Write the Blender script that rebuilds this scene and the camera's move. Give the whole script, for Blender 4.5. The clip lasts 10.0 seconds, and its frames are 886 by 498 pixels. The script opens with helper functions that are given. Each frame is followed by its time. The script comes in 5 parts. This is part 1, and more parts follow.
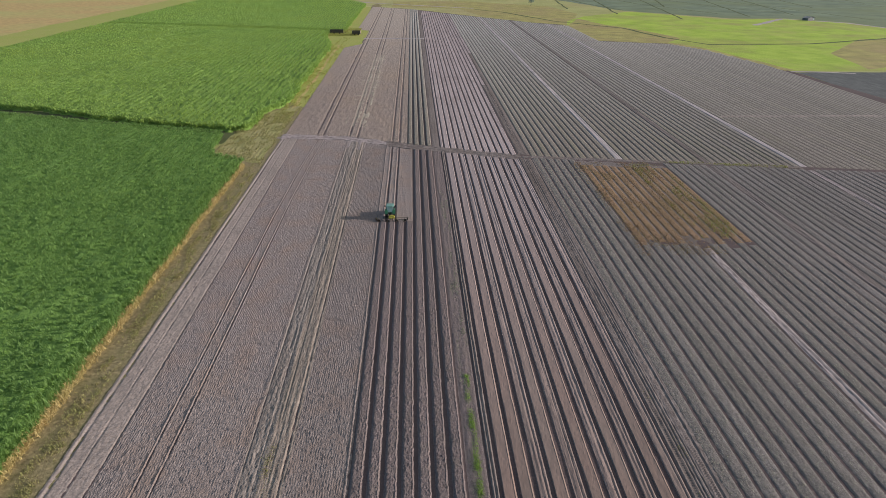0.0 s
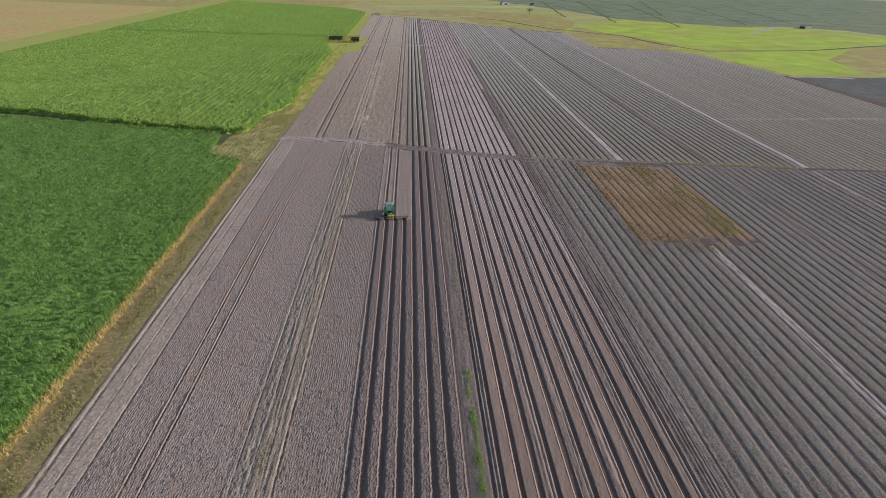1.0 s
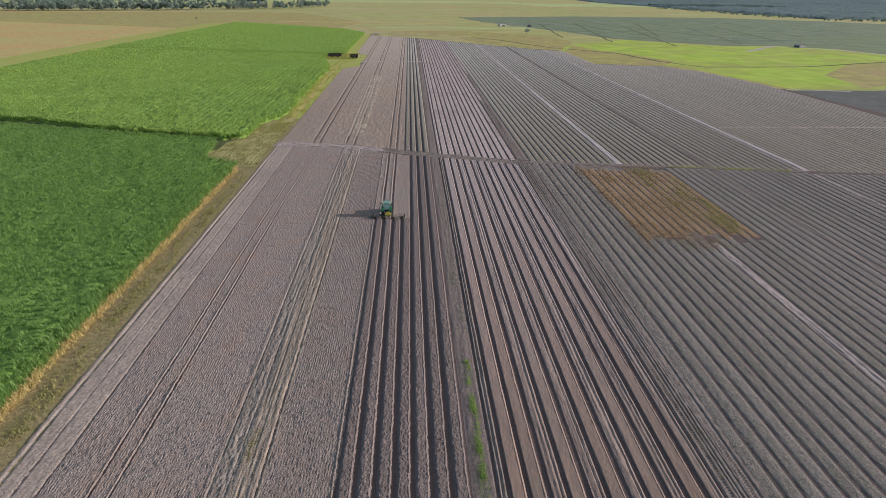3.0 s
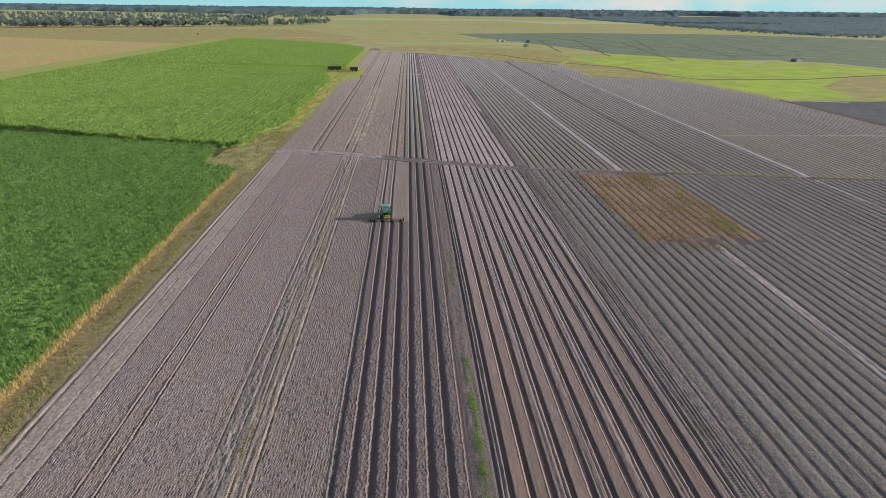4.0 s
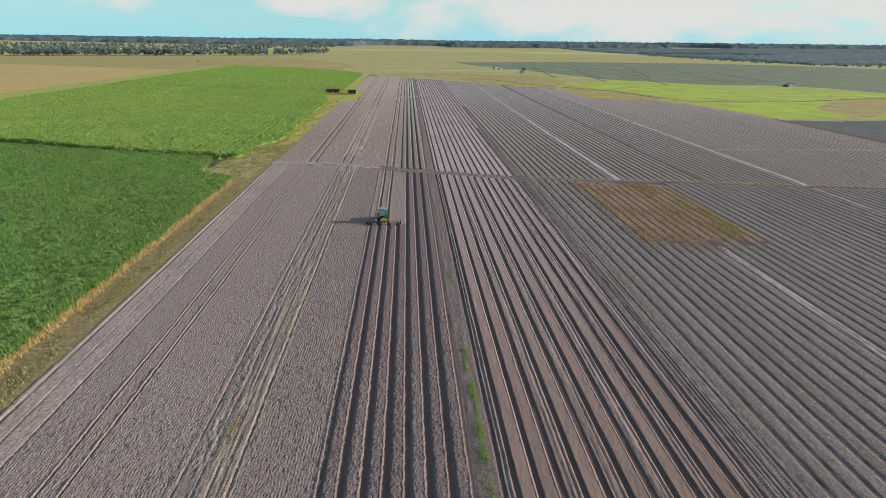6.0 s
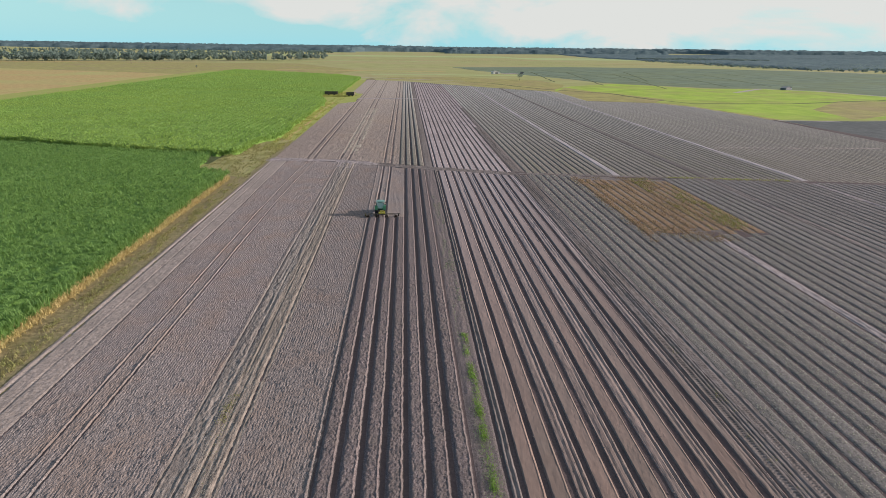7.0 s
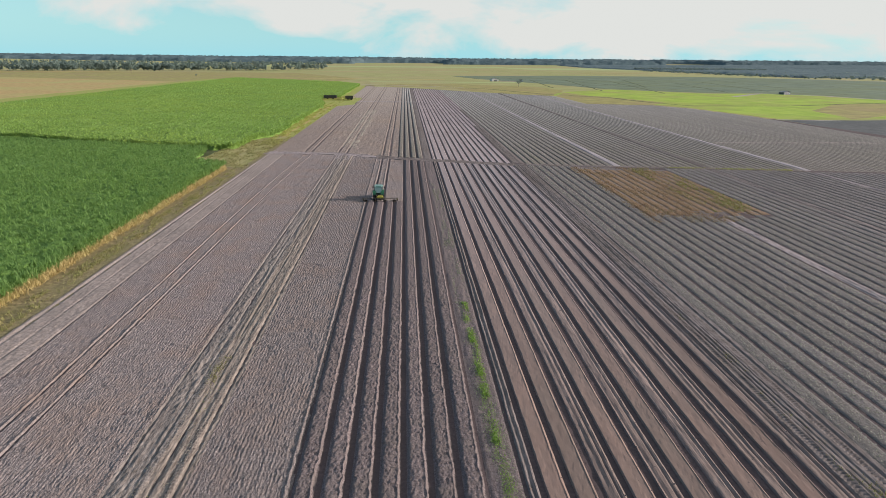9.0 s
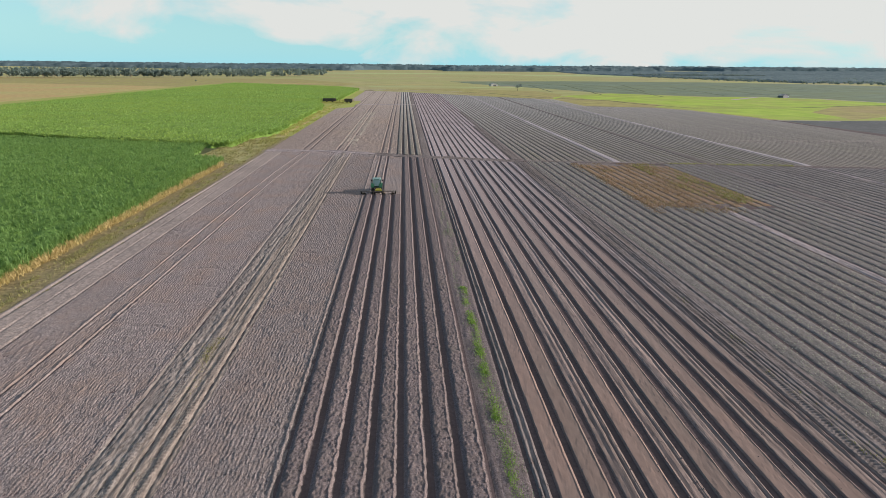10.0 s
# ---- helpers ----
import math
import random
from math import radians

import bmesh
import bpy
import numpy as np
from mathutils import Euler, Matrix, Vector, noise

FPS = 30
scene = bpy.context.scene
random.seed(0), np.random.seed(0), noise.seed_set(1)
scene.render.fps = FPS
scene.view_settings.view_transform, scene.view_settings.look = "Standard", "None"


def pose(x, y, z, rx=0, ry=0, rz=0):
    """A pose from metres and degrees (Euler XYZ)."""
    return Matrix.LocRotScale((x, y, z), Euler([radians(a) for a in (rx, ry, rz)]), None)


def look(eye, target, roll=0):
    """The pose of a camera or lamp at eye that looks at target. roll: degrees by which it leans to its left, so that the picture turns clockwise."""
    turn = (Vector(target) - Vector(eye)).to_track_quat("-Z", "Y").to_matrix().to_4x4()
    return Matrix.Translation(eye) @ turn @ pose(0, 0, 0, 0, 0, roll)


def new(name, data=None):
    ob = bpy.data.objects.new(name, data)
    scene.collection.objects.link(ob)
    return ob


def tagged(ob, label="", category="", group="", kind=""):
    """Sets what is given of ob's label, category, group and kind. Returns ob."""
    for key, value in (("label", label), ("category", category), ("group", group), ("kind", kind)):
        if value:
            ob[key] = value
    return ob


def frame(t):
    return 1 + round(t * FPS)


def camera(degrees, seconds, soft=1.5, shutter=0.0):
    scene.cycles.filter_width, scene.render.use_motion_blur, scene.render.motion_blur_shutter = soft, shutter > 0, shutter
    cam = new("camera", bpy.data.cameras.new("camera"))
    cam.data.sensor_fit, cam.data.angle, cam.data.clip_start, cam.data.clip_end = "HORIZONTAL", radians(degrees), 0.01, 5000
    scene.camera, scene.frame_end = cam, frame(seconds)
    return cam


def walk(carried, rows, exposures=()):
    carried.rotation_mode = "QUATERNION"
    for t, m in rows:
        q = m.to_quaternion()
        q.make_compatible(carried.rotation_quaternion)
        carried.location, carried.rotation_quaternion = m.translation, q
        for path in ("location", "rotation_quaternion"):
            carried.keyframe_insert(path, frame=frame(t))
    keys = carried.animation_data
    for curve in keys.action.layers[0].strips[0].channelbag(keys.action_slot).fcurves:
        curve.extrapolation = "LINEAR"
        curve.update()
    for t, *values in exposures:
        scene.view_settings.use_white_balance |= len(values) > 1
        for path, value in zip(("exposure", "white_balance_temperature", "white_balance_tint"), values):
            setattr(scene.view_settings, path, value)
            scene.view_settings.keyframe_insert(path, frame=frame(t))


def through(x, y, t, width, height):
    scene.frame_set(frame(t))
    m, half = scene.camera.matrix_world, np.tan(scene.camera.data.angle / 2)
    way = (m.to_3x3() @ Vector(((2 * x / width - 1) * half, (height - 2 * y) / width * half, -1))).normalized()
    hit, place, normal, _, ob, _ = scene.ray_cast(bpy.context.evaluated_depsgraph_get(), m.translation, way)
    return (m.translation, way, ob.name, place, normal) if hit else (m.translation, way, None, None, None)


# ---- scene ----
cam = camera(74.55, 10.0, soft=0.5)
BASE = 0.42  # exposure in stops
# seconds, eye, and the yaw, pitch and roll in degrees
ROWS = [
    (0, 0.15, 0.20, 51.04, -3.047, -27.240, 0.576),
    (0.5, 0.03, 0.51, 49.68, -3.117, -26.579, 0.609),
    (1, -0.04, 0.64, 48.29, -3.183, -26.273, 0.638),
    (1.5, -0.10, 0.69, 46.91, -3.228, -25.940, 0.660),
    (2, -0.09, 0.70, 45.56, -3.263, -25.499, 0.669),
    (2.5, -0.01, 0.73, 44.24, -3.294, -24.809, 0.662),
    (4, 0.13, 0.82, 40.14, -3.354, -22.494, 0.626),
    (4.5, 0.12, 0.85, 38.76, -3.383, -21.693, 0.618),
    (5, 0.16, 0.83, 37.44, -3.446, -20.916, 0.635),
    (5.5, 0.13, 0.83, 36.11, -3.521, -20.193, 0.663),
    (7, 0.08, 0.66, 31.94, -3.782, -19.087, 0.712),
    (7.5, 0.11, 0.62, 30.59, -3.817, -18.816, 0.686),
    (8, 0.16, 0.66, 29.21, -3.827, -18.546, 0.643),
    (8.5, 0.21, 0.72, 27.85, -3.826, -18.252, 0.597),
    (9, 0.20, 0.81, 26.48, -3.822, -18.004, 0.553),
    (9.5, 0.18, 0.95, 25.03, -3.828, -17.668, 0.509),
    (10, 0.36, 1.20, 23.62, -3.855, -17.342, 0.459),
    ]


def glide(x, y, z, yaw, pitch, roll):
    a, b = radians(yaw), radians(pitch)
    ahead = Vector((-math.sin(a) * math.cos(b), math.cos(a) * math.cos(b), math.sin(b)))
    return look((x, y, z), Vector((x, y, z)) + 100 * ahead, roll)


walk(cam, [(t, glide(*row)) for t, *row in ROWS], [(0.0, BASE - 0.13), (2.0, BASE - 0.10), (4.5, BASE - 0.04), (7.0, BASE), (10.0, BASE + 0.03)])

# ---- light ----
SUN_TURN, SUN_RISE = radians(2.0), radians(16.0)  # the sun stands low in the +x direction
SUN_WAY = Vector((math.cos(SUN_TURN) * math.cos(SUN_RISE), math.sin(SUN_TURN) * math.cos(SUN_RISE), math.sin(SUN_RISE)))
sun_data = bpy.data.lights.new("sun", "SUN")
sun_data.energy, sun_data.angle, sun_data.color = 5.0, radians(0.6), (1.0, 0.905, 0.865)
sun = new("sun", sun_data)
sun.matrix_world = look(SUN_WAY * 100, (0, 0, 0))

world = bpy.data.worlds.new("sky")
scene.world = world
world.use_nodes = True
wt = world.node_tree
wt.nodes.clear()


def wn(kind, **values):
    n = wt.nodes.new(kind)
    for key, value in values.items():
        n.inputs[key].default_value = value
    return n


sky = wn("ShaderNodeTexSky")
sky.sky_type, sky.sun_disc = "NISHITA", False
sky.sun_elevation, sky.sun_rotation = SUN_RISE, radians(90) - SUN_TURN
sky.air_density, sky.dust_density, sky.ozone_density = 1.2, 0.3, 4.0
coord = wt.nodes.new("ShaderNodeTexCoord")
split = wt.nodes.new("ShaderNodeSeparateXYZ")
wt.links.new(coord.outputs["Generated"], split.inputs[0])
lift = wn("ShaderNodeMath")
lift.operation, lift.inputs[1].default_value = "ADD", 0.40
wt.links.new(split.outputs["Z"], lift.inputs[0])
flat = []
for axis in "XY":
    d = wn("ShaderNodeMath")
    d.operation = "DIVIDE"
    wt.links.new(split.outputs[axis], d.inputs[0])
    wt.links.new(lift.outputs[0], d.inputs[1])
    flat.append(d)
join = wt.nodes.new("ShaderNodeCombineXYZ")
wt.links.new(flat[0].outputs[0], join.inputs[0])
wt.links.new(flat[1].outputs[0], join.inputs[1])
cloud = wn("ShaderNodeTexNoise", Scale=1.9, Detail=7.0, Roughness=0.58, Distortion=0.3)
wt.links.new(join.outputs[0], cloud.inputs["Vector"])
toward = wn("ShaderNodeVectorMath")
toward.operation, toward.inputs[1].default_value = "DOT_PRODUCT", (SUN_WAY.x, SUN_WAY.y, 0.0)
clear = wn("ShaderNodeMapRange")  # a clear band above the horizon
for key, value in (("From Min", 0.0), ("From Max", 0.045), ("To Min", -0.20), ("To Max", 0.0)):
    clear.inputs[key].default_value = value
wt.links.new(split.outputs["Z"], clear.inputs["Value"])
wt.links.new(coord.outputs["Generated"], toward.inputs[0])
thick = wn("ShaderNodeMath")
thick.operation, thick.inputs[1].default_value = "MULTIPLY_ADD", 0.32
wt.links.new(toward.outputs["Value"], thick.inputs[0])
wt.links.new(cloud.outputs["Fac"], thick.inputs[2])
ramp = wt.nodes.new("ShaderNodeValToRGB")
ramp.color_ramp.elements[0].position, ramp.color_ramp.elements[1].position = 0.37, 0.52
cover = wn("ShaderNodeMath")
cover.operation = "ADD"
wt.links.new(thick.outputs[0], cover.inputs[0])
high = wn("ShaderNodeMapRange")  # less cloud overhead
for key, value in (("From Min", 0.12), ("From Max", 0.45), ("To Min", 0.0), ("To Max", -0.09)):
    high.inputs[key].default_value = value
wt.links.new(split.outputs["Z"], high.inputs["Value"])
bands = wn("ShaderNodeMath")
bands.operation = "ADD"
wt.links.new(clear.outputs["Result"], bands.inputs[0])
wt.links.new(high.outputs["Result"], bands.inputs[1])
wt.links.new(bands.outputs[0], cover.inputs[1])
wt.links.new(cover.outputs[0], ramp.inputs[0])
veil = wn("ShaderNodeMapRange")
for key, value in (("From Min", 0.0), ("From Max", 0.17), ("To Min", 0.85), ("To Max", 0.05)):
    veil.inputs[key].default_value = value
wt.links.new(split.outputs["Z"], veil.inputs["Value"])
haze = wt.nodes.new("ShaderNodeMix")
haze.data_type = "RGBA"
haze.inputs["B"].default_value = (2.0, 4.7, 5.5, 1)
wt.links.new(veil.outputs["Result"], haze.inputs["Factor"])
wt.links.new(sky.outputs["Color"], haze.inputs["A"])
mix = wt.nodes.new("ShaderNodeMix")
mix.data_type = "RGBA"
mix.inputs["B"].default_value = (4.6, 4.68, 4.55, 1)
wt.links.new(ramp.outputs["Color"], mix.inputs["Factor"])
wt.links.new(haze.outputs["Result"], mix.inputs["A"])
back = wn("ShaderNodeBackground", Strength=0.12)
wt.links.new(mix.outputs["Result"], back.inputs["Color"])
out = wt.nodes.new("ShaderNodeOutputWorld")
wt.links.new(back.outputs[0], out.inputs["Surface"])
scene.view_settings.exposure = BASE


# ---- materials ----
def matter(name, dark, light, scale=1.0, fine=8.0, rough=0.9, bump=0.3, bump_scale=30.0, reach=0.05, broad=0.03, broad_tint=None,
           stretch=(1, 1, 1), spread=0.0, metal=0.0, gloss=0.1, comb=None, far_haze=None):
    """A mottled surface: a fine grain and a broad stain vary the colour, a third grain gives relief.
    comb = (spacing, darkness, relief): wavering harrow lines along y, groove shade painted into the colour.
    The last argument, (from, to, share, colour), paints distance haze: paler towards the far end of the row."""
    m = bpy.data.materials.new(name)
    m.use_nodes = True
    t = m.node_tree
    bsdf = t.nodes["Principled BSDF"]
    c = t.nodes.new("ShaderNodeTexCoord")
    mp = t.nodes.new("ShaderNodeMapping")
    mp.inputs["Scale"].default_value = stretch
    t.links.new(c.outputs["Object"], mp.inputs["Vector"])
    vec = mp.outputs["Vector"]
    if spread:
        info = t.nodes.new("ShaderNodeObjectInfo")
        far = t.nodes.new("ShaderNodeVectorMath")
        far.operation = "MULTIPLY_ADD"
        far.inputs[0].default_value = (173, 91, 0)
        t.links.new(info.outputs["Random"], far.inputs[1])
        t.links.new(vec, far.inputs[2])
        vec = far.outputs[0]

    def grain(s, detail):
        n = t.nodes.new("ShaderNodeTexNoise")
        n.inputs["Scale"].default_value, n.inputs["Detail"].default_value, n.inputs["Roughness"].default_value = s, detail, 0.65
        t.links.new(vec, n.inputs["Vector"])
        return n.outputs["Fac"]

    def blend(fac, a, b):
        n = t.nodes.new("ShaderNodeMix")
        n.data_type = "RGBA"
        for key, value in (("Factor", fac), ("A", a), ("B", b)):
            if isinstance(value, (tuple, float)):
                n.inputs[key].default_value = value
            else:
                t.links.new(value, n.inputs[key])
        return n.outputs["Result"]

    def squeeze(fac, lo, hi):
        n = t.nodes.new("ShaderNodeMapRange")
        n.inputs["From Min"].default_value, n.inputs["From Max"].default_value = lo, hi
        t.links.new(fac, n.inputs["Value"])
        return n.outputs["Result"]

    col = blend(squeeze(grain(fine, 4.0), 0.32, 0.68), (*dark, 1), (*light, 1))
    lines = None
    if comb:
        wave = t.nodes.new("ShaderNodeTexWave")
        wave.wave_type, wave.bands_direction = "BANDS", "X"
        for key, value in (("Scale", 0.314 / comb[0]), ("Distortion", 9.0), ("Detail", 3.0), ("Detail Scale", 2.6), ("Detail Roughness", 0.7)):
            wave.inputs[key].default_value = value
        t.links.new(vec, wave.inputs["Vector"])
        lines = wave.outputs["Fac"]
        soft = t.nodes.new("ShaderNodeMath")
        soft.operation, soft.inputs[1].default_value = "MULTIPLY", comb[1]
        gaps = t.nodes.new("ShaderNodeMath")
        gaps.operation = "MULTIPLY"
        t.links.new(squeeze(lines, 1.0, 0.1), gaps.inputs[0])
        t.links.new(squeeze(grain(3.0, 3.0), 0.36, 0.6), gaps.inputs[1])
        t.links.new(gaps.outputs[0], soft.inputs[0])
        # the grooves' shade goes into the colour here
        col = blend(soft.outputs[0], col, tuple(0.62 * v for v in dark) + (1,))
    tint = broad_tint or tuple(0.5 * (a + b) * k for a, b, k in zip(dark, light, (0.82, 0.85, 0.86)))
    col = blend(squeeze(grain(broad, 5.0), 0.45, 0.72), col, blend(squeeze(grain(fine * 0.7, 3.0), 0.3, 0.7), tuple(0.8 * v for v in tint) + (1,), tint + (1,)))
    # distance haze blended into the soil colour along y
    if far_haze:
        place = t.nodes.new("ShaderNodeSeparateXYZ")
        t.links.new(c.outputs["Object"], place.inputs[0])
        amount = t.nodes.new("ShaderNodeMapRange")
        for key, value in (("From Min", far_haze[0]), ("From Max", far_haze[1]), ("To Max", far_haze[2])):
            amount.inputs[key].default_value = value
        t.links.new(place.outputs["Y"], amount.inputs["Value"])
        col = blend(amount.outputs["Result"], col, (*far_haze[3], 1))
    if spread:
        info2 = t.nodes.new("ShaderNodeObjectInfo")
        hsv = t.nodes.new("ShaderNodeHueSaturation")
        t.links.new(col, hsv.inputs["Color"])
        r = t.nodes.new("ShaderNodeMapRange")
        r.inputs["To Min"].default_value, r.inputs["To Max"].default_value = 1 - spread, 1 + spread
        t.links.new(info2.outputs["Random"], r.inputs["Value"])
        t.links.new(r.outputs["Result"], hsv.inputs["Value"])
        col = hsv.outputs["Color"]
    t.links.new(col, bsdf.inputs["Base Color"])
    bsdf.inputs["Roughness"].default_value, bsdf.inputs["Metallic"].default_value = rough, metal
    bsdf.inputs["Specular IOR Level"].default_value = gloss
    if bump:
        b = t.nodes.new("ShaderNodeBump")
        b.inputs["Strength"].default_value, b.inputs["Distance"].default_value = bump, reach
        height = grain(bump_scale, 5.0)
        if comb:
            add = t.nodes.new("ShaderNodeMath")
            add.operation, add.inputs[1].default_value = "MULTIPLY_ADD", comb[2]
            t.links.new(lines, add.inputs[0])
            t.links.new(height, add.inputs[2])
            height = add.outputs[0]
        t.links.new(height, b.inputs["Height"])
        t.links.new(b.outputs["Normal"], bsdf.inputs["Normal"])
    return m


def leafy(name, dark, light, broad=0.02, broad_light=None, through=0.25):
    """Leaves: each island of the mesh has its own tone between dark and light, in drifts across the field."""
    m = bpy.data.materials.new(name)
    m.use_nodes = True
    t = m.node_tree
    bsdf = t.nodes["Principled BSDF"]
    g = t.nodes.new("ShaderNodeNewGeometry")
    ramp = t.nodes.new("ShaderNodeMix")
    ramp.data_type = "RGBA"
    ramp.inputs["A"].default_value, ramp.inputs["B"].default_value = (*dark, 1), (*light, 1)
    t.links.new(g.outputs["Random Per Island"], ramp.inputs["Factor"])
    c = t.nodes.new("ShaderNodeTexCoord")
    n = t.nodes.new("ShaderNodeTexNoise")
    n.inputs["Scale"].default_value, n.inputs["Detail"].default_value = broad, 4.0
    t.links.new(c.outputs["Object"], n.inputs["Vector"])
    r = t.nodes.new("ShaderNodeMapRange")
    r.inputs["From Min"].default_value, r.inputs["From Max"].default_value = 0.4, 0.65
    t.links.new(n.outputs["Fac"], r.inputs["Value"])
    b = t.nodes.new("ShaderNodeMix")
    b.data_type = "RGBA"
    b.inputs["B"].default_value = (*(broad_light or light), 1)
    half = t.nodes.new("ShaderNodeMath")
    half.operation, half.inputs[1].default_value = "MULTIPLY", 0.5
    t.links.new(r.outputs["Result"], half.inputs[0])
    t.links.new(half.outputs[0], b.inputs["Factor"])
    t.links.new(ramp.outputs["Result"], b.inputs["A"])
    t.links.new(b.outputs["Result"], bsdf.inputs["Base Color"])
    bsdf.inputs["Roughness"].default_value = 0.6
    bsdf.inputs["Specular IOR Level"].default_value = 0.25
    if through:
        tr = t.nodes.new("ShaderNodeBsdfTranslucent")
        t.links.new(b.outputs["Result"], tr.inputs["Color"])
        ms = t.nodes.new("ShaderNodeMixShader")
        ms.inputs[0].default_value = through
        t.links.new(bsdf.outputs[0], ms.inputs[1])
        t.links.new(tr.outputs[0], ms.inputs[2])
        t.links.new(ms.outputs[0], t.nodes["Material Output"].inputs["Surface"])
    return m


def plain(name, colour, rough=0.5, metal=0.0, wear=0.12, gloss=0.4):
    """Paint, rubber, steel: nearly one colour, with a faint dusty mottling."""
    return matter(name, tuple(v * (1 - wear) for v in colour), tuple(min(1, v * (1 + wear) + 0.01) for v in colour), fine=3.0, broad=0.8,
                  rough=rough, metal=metal, bump=0.05, bump_scale=20, reach=0.005, gloss=gloss, spread=0.04)


M_TILLED = matter("tilled_soil", (0.137, 0.111, 0.104), (0.365, 0.305, 0.284), fine=8.0, broad=0.22, broad_tint=(0.285, 0.212, 0.178), bump=1.0, bump_scale=13, reach=0.07, stretch=(1, 0.7, 1), comb=(0.28, 0.30, 0.4))
M_TILLED_EAST = matter("darker_tilled_soil", (0.121, 0.099, 0.092), (0.318, 0.266, 0.249), fine=8.0, broad=0.22, broad_tint=(0.248, 0.187, 0.160), bump=1.0, bump_scale=13, reach=0.07, stretch=(1, 0.7, 1), comb=(0.28, 0.30, 0.4))
M_OLDTRACK = matter("old_track_soil", (0.098, 0.082, 0.072), (0.335, 0.286, 0.256), fine=6.0, broad=0.22, broad_tint=(0.205, 0.168, 0.150), bump=1.0, bump_scale=13, reach=0.06, stretch=(1, 0.25, 1))
M_CHAFFY = matter("chaff_strewn_soil", (0.113, 0.090, 0.077), (0.360, 0.295, 0.248), fine=6.0, broad=0.25, broad_tint=(0.203, 0.167, 0.140), bump=1.0, bump_scale=11, reach=0.06, stretch=(1, 0.14, 1))
M_MARGIN = matter("margin_soil", (0.178, 0.141, 0.121), (0.421, 0.346, 0.308), fine=5.0, broad=0.08, bump=0.6, bump_scale=8, reach=0.05)
M_PALE = matter("pale_track_soil", (0.29, 0.24, 0.234), (0.48, 0.415, 0.405), fine=4.0, broad=0.08, bump=0.4, bump_scale=8, reach=0.05)
M_STRAWSOIL = matter("chaff_covered_soil", (0.27, 0.225, 0.18), (0.43, 0.365, 0.29), fine=4.0, broad=0.08, bump=0.4, bump_scale=8, reach=0.05)
M_WORN = matter("worn_track_soil", (0.18, 0.145, 0.138), (0.43, 0.36, 0.345), fine=5.0, broad=0.2, bump=0.5, bump_scale=8, reach=0.05, stretch=(1, 0.15, 1))
# Paler copy of the tilled soil: far glint and haze put into the colour.
M_TILLED_FAR = matter("glint_paled_tilled_soil", (0.154, 0.118, 0.100), (0.360, 0.285, 0.245), fine=2.5, broad=0.05, broad_tint=(0.309, 0.230, 0.179), bump=1.0, bump_scale=4, reach=0.12, stretch=(1, 0.5, 1), far_haze=(230.0, 480.0, 0.6, (0.40, 0.335, 0.285)))
M_MARGIN_DRY = matter("dry_margin_soil", (0.210, 0.168, 0.152), (0.389, 0.316, 0.289), fine=2.5, broad=0.08, bump=0.6, bump_scale=4, reach=0.08)
M_CLOD = matter("cloddy_ridge_soil", (0.090, 0.069, 0.066), (0.250, 0.201, 0.195), fine=7.0, broad=0.4, broad_tint=(0.180, 0.147, 0.134), bump=1.0, bump_scale=11, reach=0.08, spread=0.08)
M_FURROW_SOIL = matter("dark_furrow_soil", (0.084, 0.061, 0.060), (0.136, 0.102, 0.099), fine=4.0, broad=0.1, bump=0.4, bump_scale=10, reach=0.04)
M_BED = matter("smooth_bed_soil", (0.200, 0.136, 0.112), (0.236, 0.164, 0.137), fine=2.5, broad=0.06, broad_tint=(0.188, 0.149, 0.127), bump=0.25, bump_scale=9, reach=0.03, spread=0.06, stretch=(1, 0.35, 1), far_haze=(25.0, 125.0, 0.85, (0.305, 0.252, 0.248)))
M_SHOULDER = matter("trampled_bed_soil", (0.144, 0.106, 0.095), (0.256, 0.195, 0.173), fine=4.0, broad=0.12, broad_tint=(0.191, 0.147, 0.126), bump=0.5, bump_scale=6, reach=0.06, spread=0.08, stretch=(1, 0.15, 1), far_haze=(25.0, 125.0, 0.85, (0.305, 0.252, 0.248)))
# Far beds are lighter: low-angle sun glint painted into the soil.
M_BED_FAR = matter("glint_paled_bed_soil", (0.31, 0.25, 0.243), (0.41, 0.335, 0.327), fine=2.0, broad=0.05, broad_tint=(0.29, 0.235, 0.225), bump=0.3, bump_scale=5, reach=0.05, spread=0.07)
M_TYRED = matter("tyre_pressed_soil", (0.101, 0.083, 0.077), (0.242, 0.202, 0.189), fine=5.0, broad=0.12, broad_tint=(0.145, 0.115, 0.101), bump=0.6, bump_scale=7, reach=0.06, stretch=(1, 0.2, 1))
M_CROP = matter("crop_bed_soil", (0.100, 0.087, 0.081), (0.240, 0.214, 0.202), fine=6.0, broad=0.03, broad_tint=(0.162, 0.145, 0.130), bump=1.0, bump_scale=7, reach=0.09, spread=0.07)
# Far crop soil, brightened in its colour for glint and haze.
M_CROP_FAR = matter("glint_paled_crop_bed_soil", (0.123, 0.106, 0.091), (0.281, 0.243, 0.207), fine=2.5, broad=0.02, broad_tint=(0.208, 0.185, 0.138), bump=1.0, bump_scale=4, reach=0.1, spread=0.07, far_haze=(0.0, 290.0, 0.8, (0.362, 0.335, 0.305)))
M_TAN = matter("dead_crop_rows", (0.152, 0.095, 0.062), (0.294, 0.194, 0.122), fine=2.5, broad=0.10, broad_tint=(0.245, 0.164, 0.079), bump=0.9, bump_scale=4, reach=0.12)
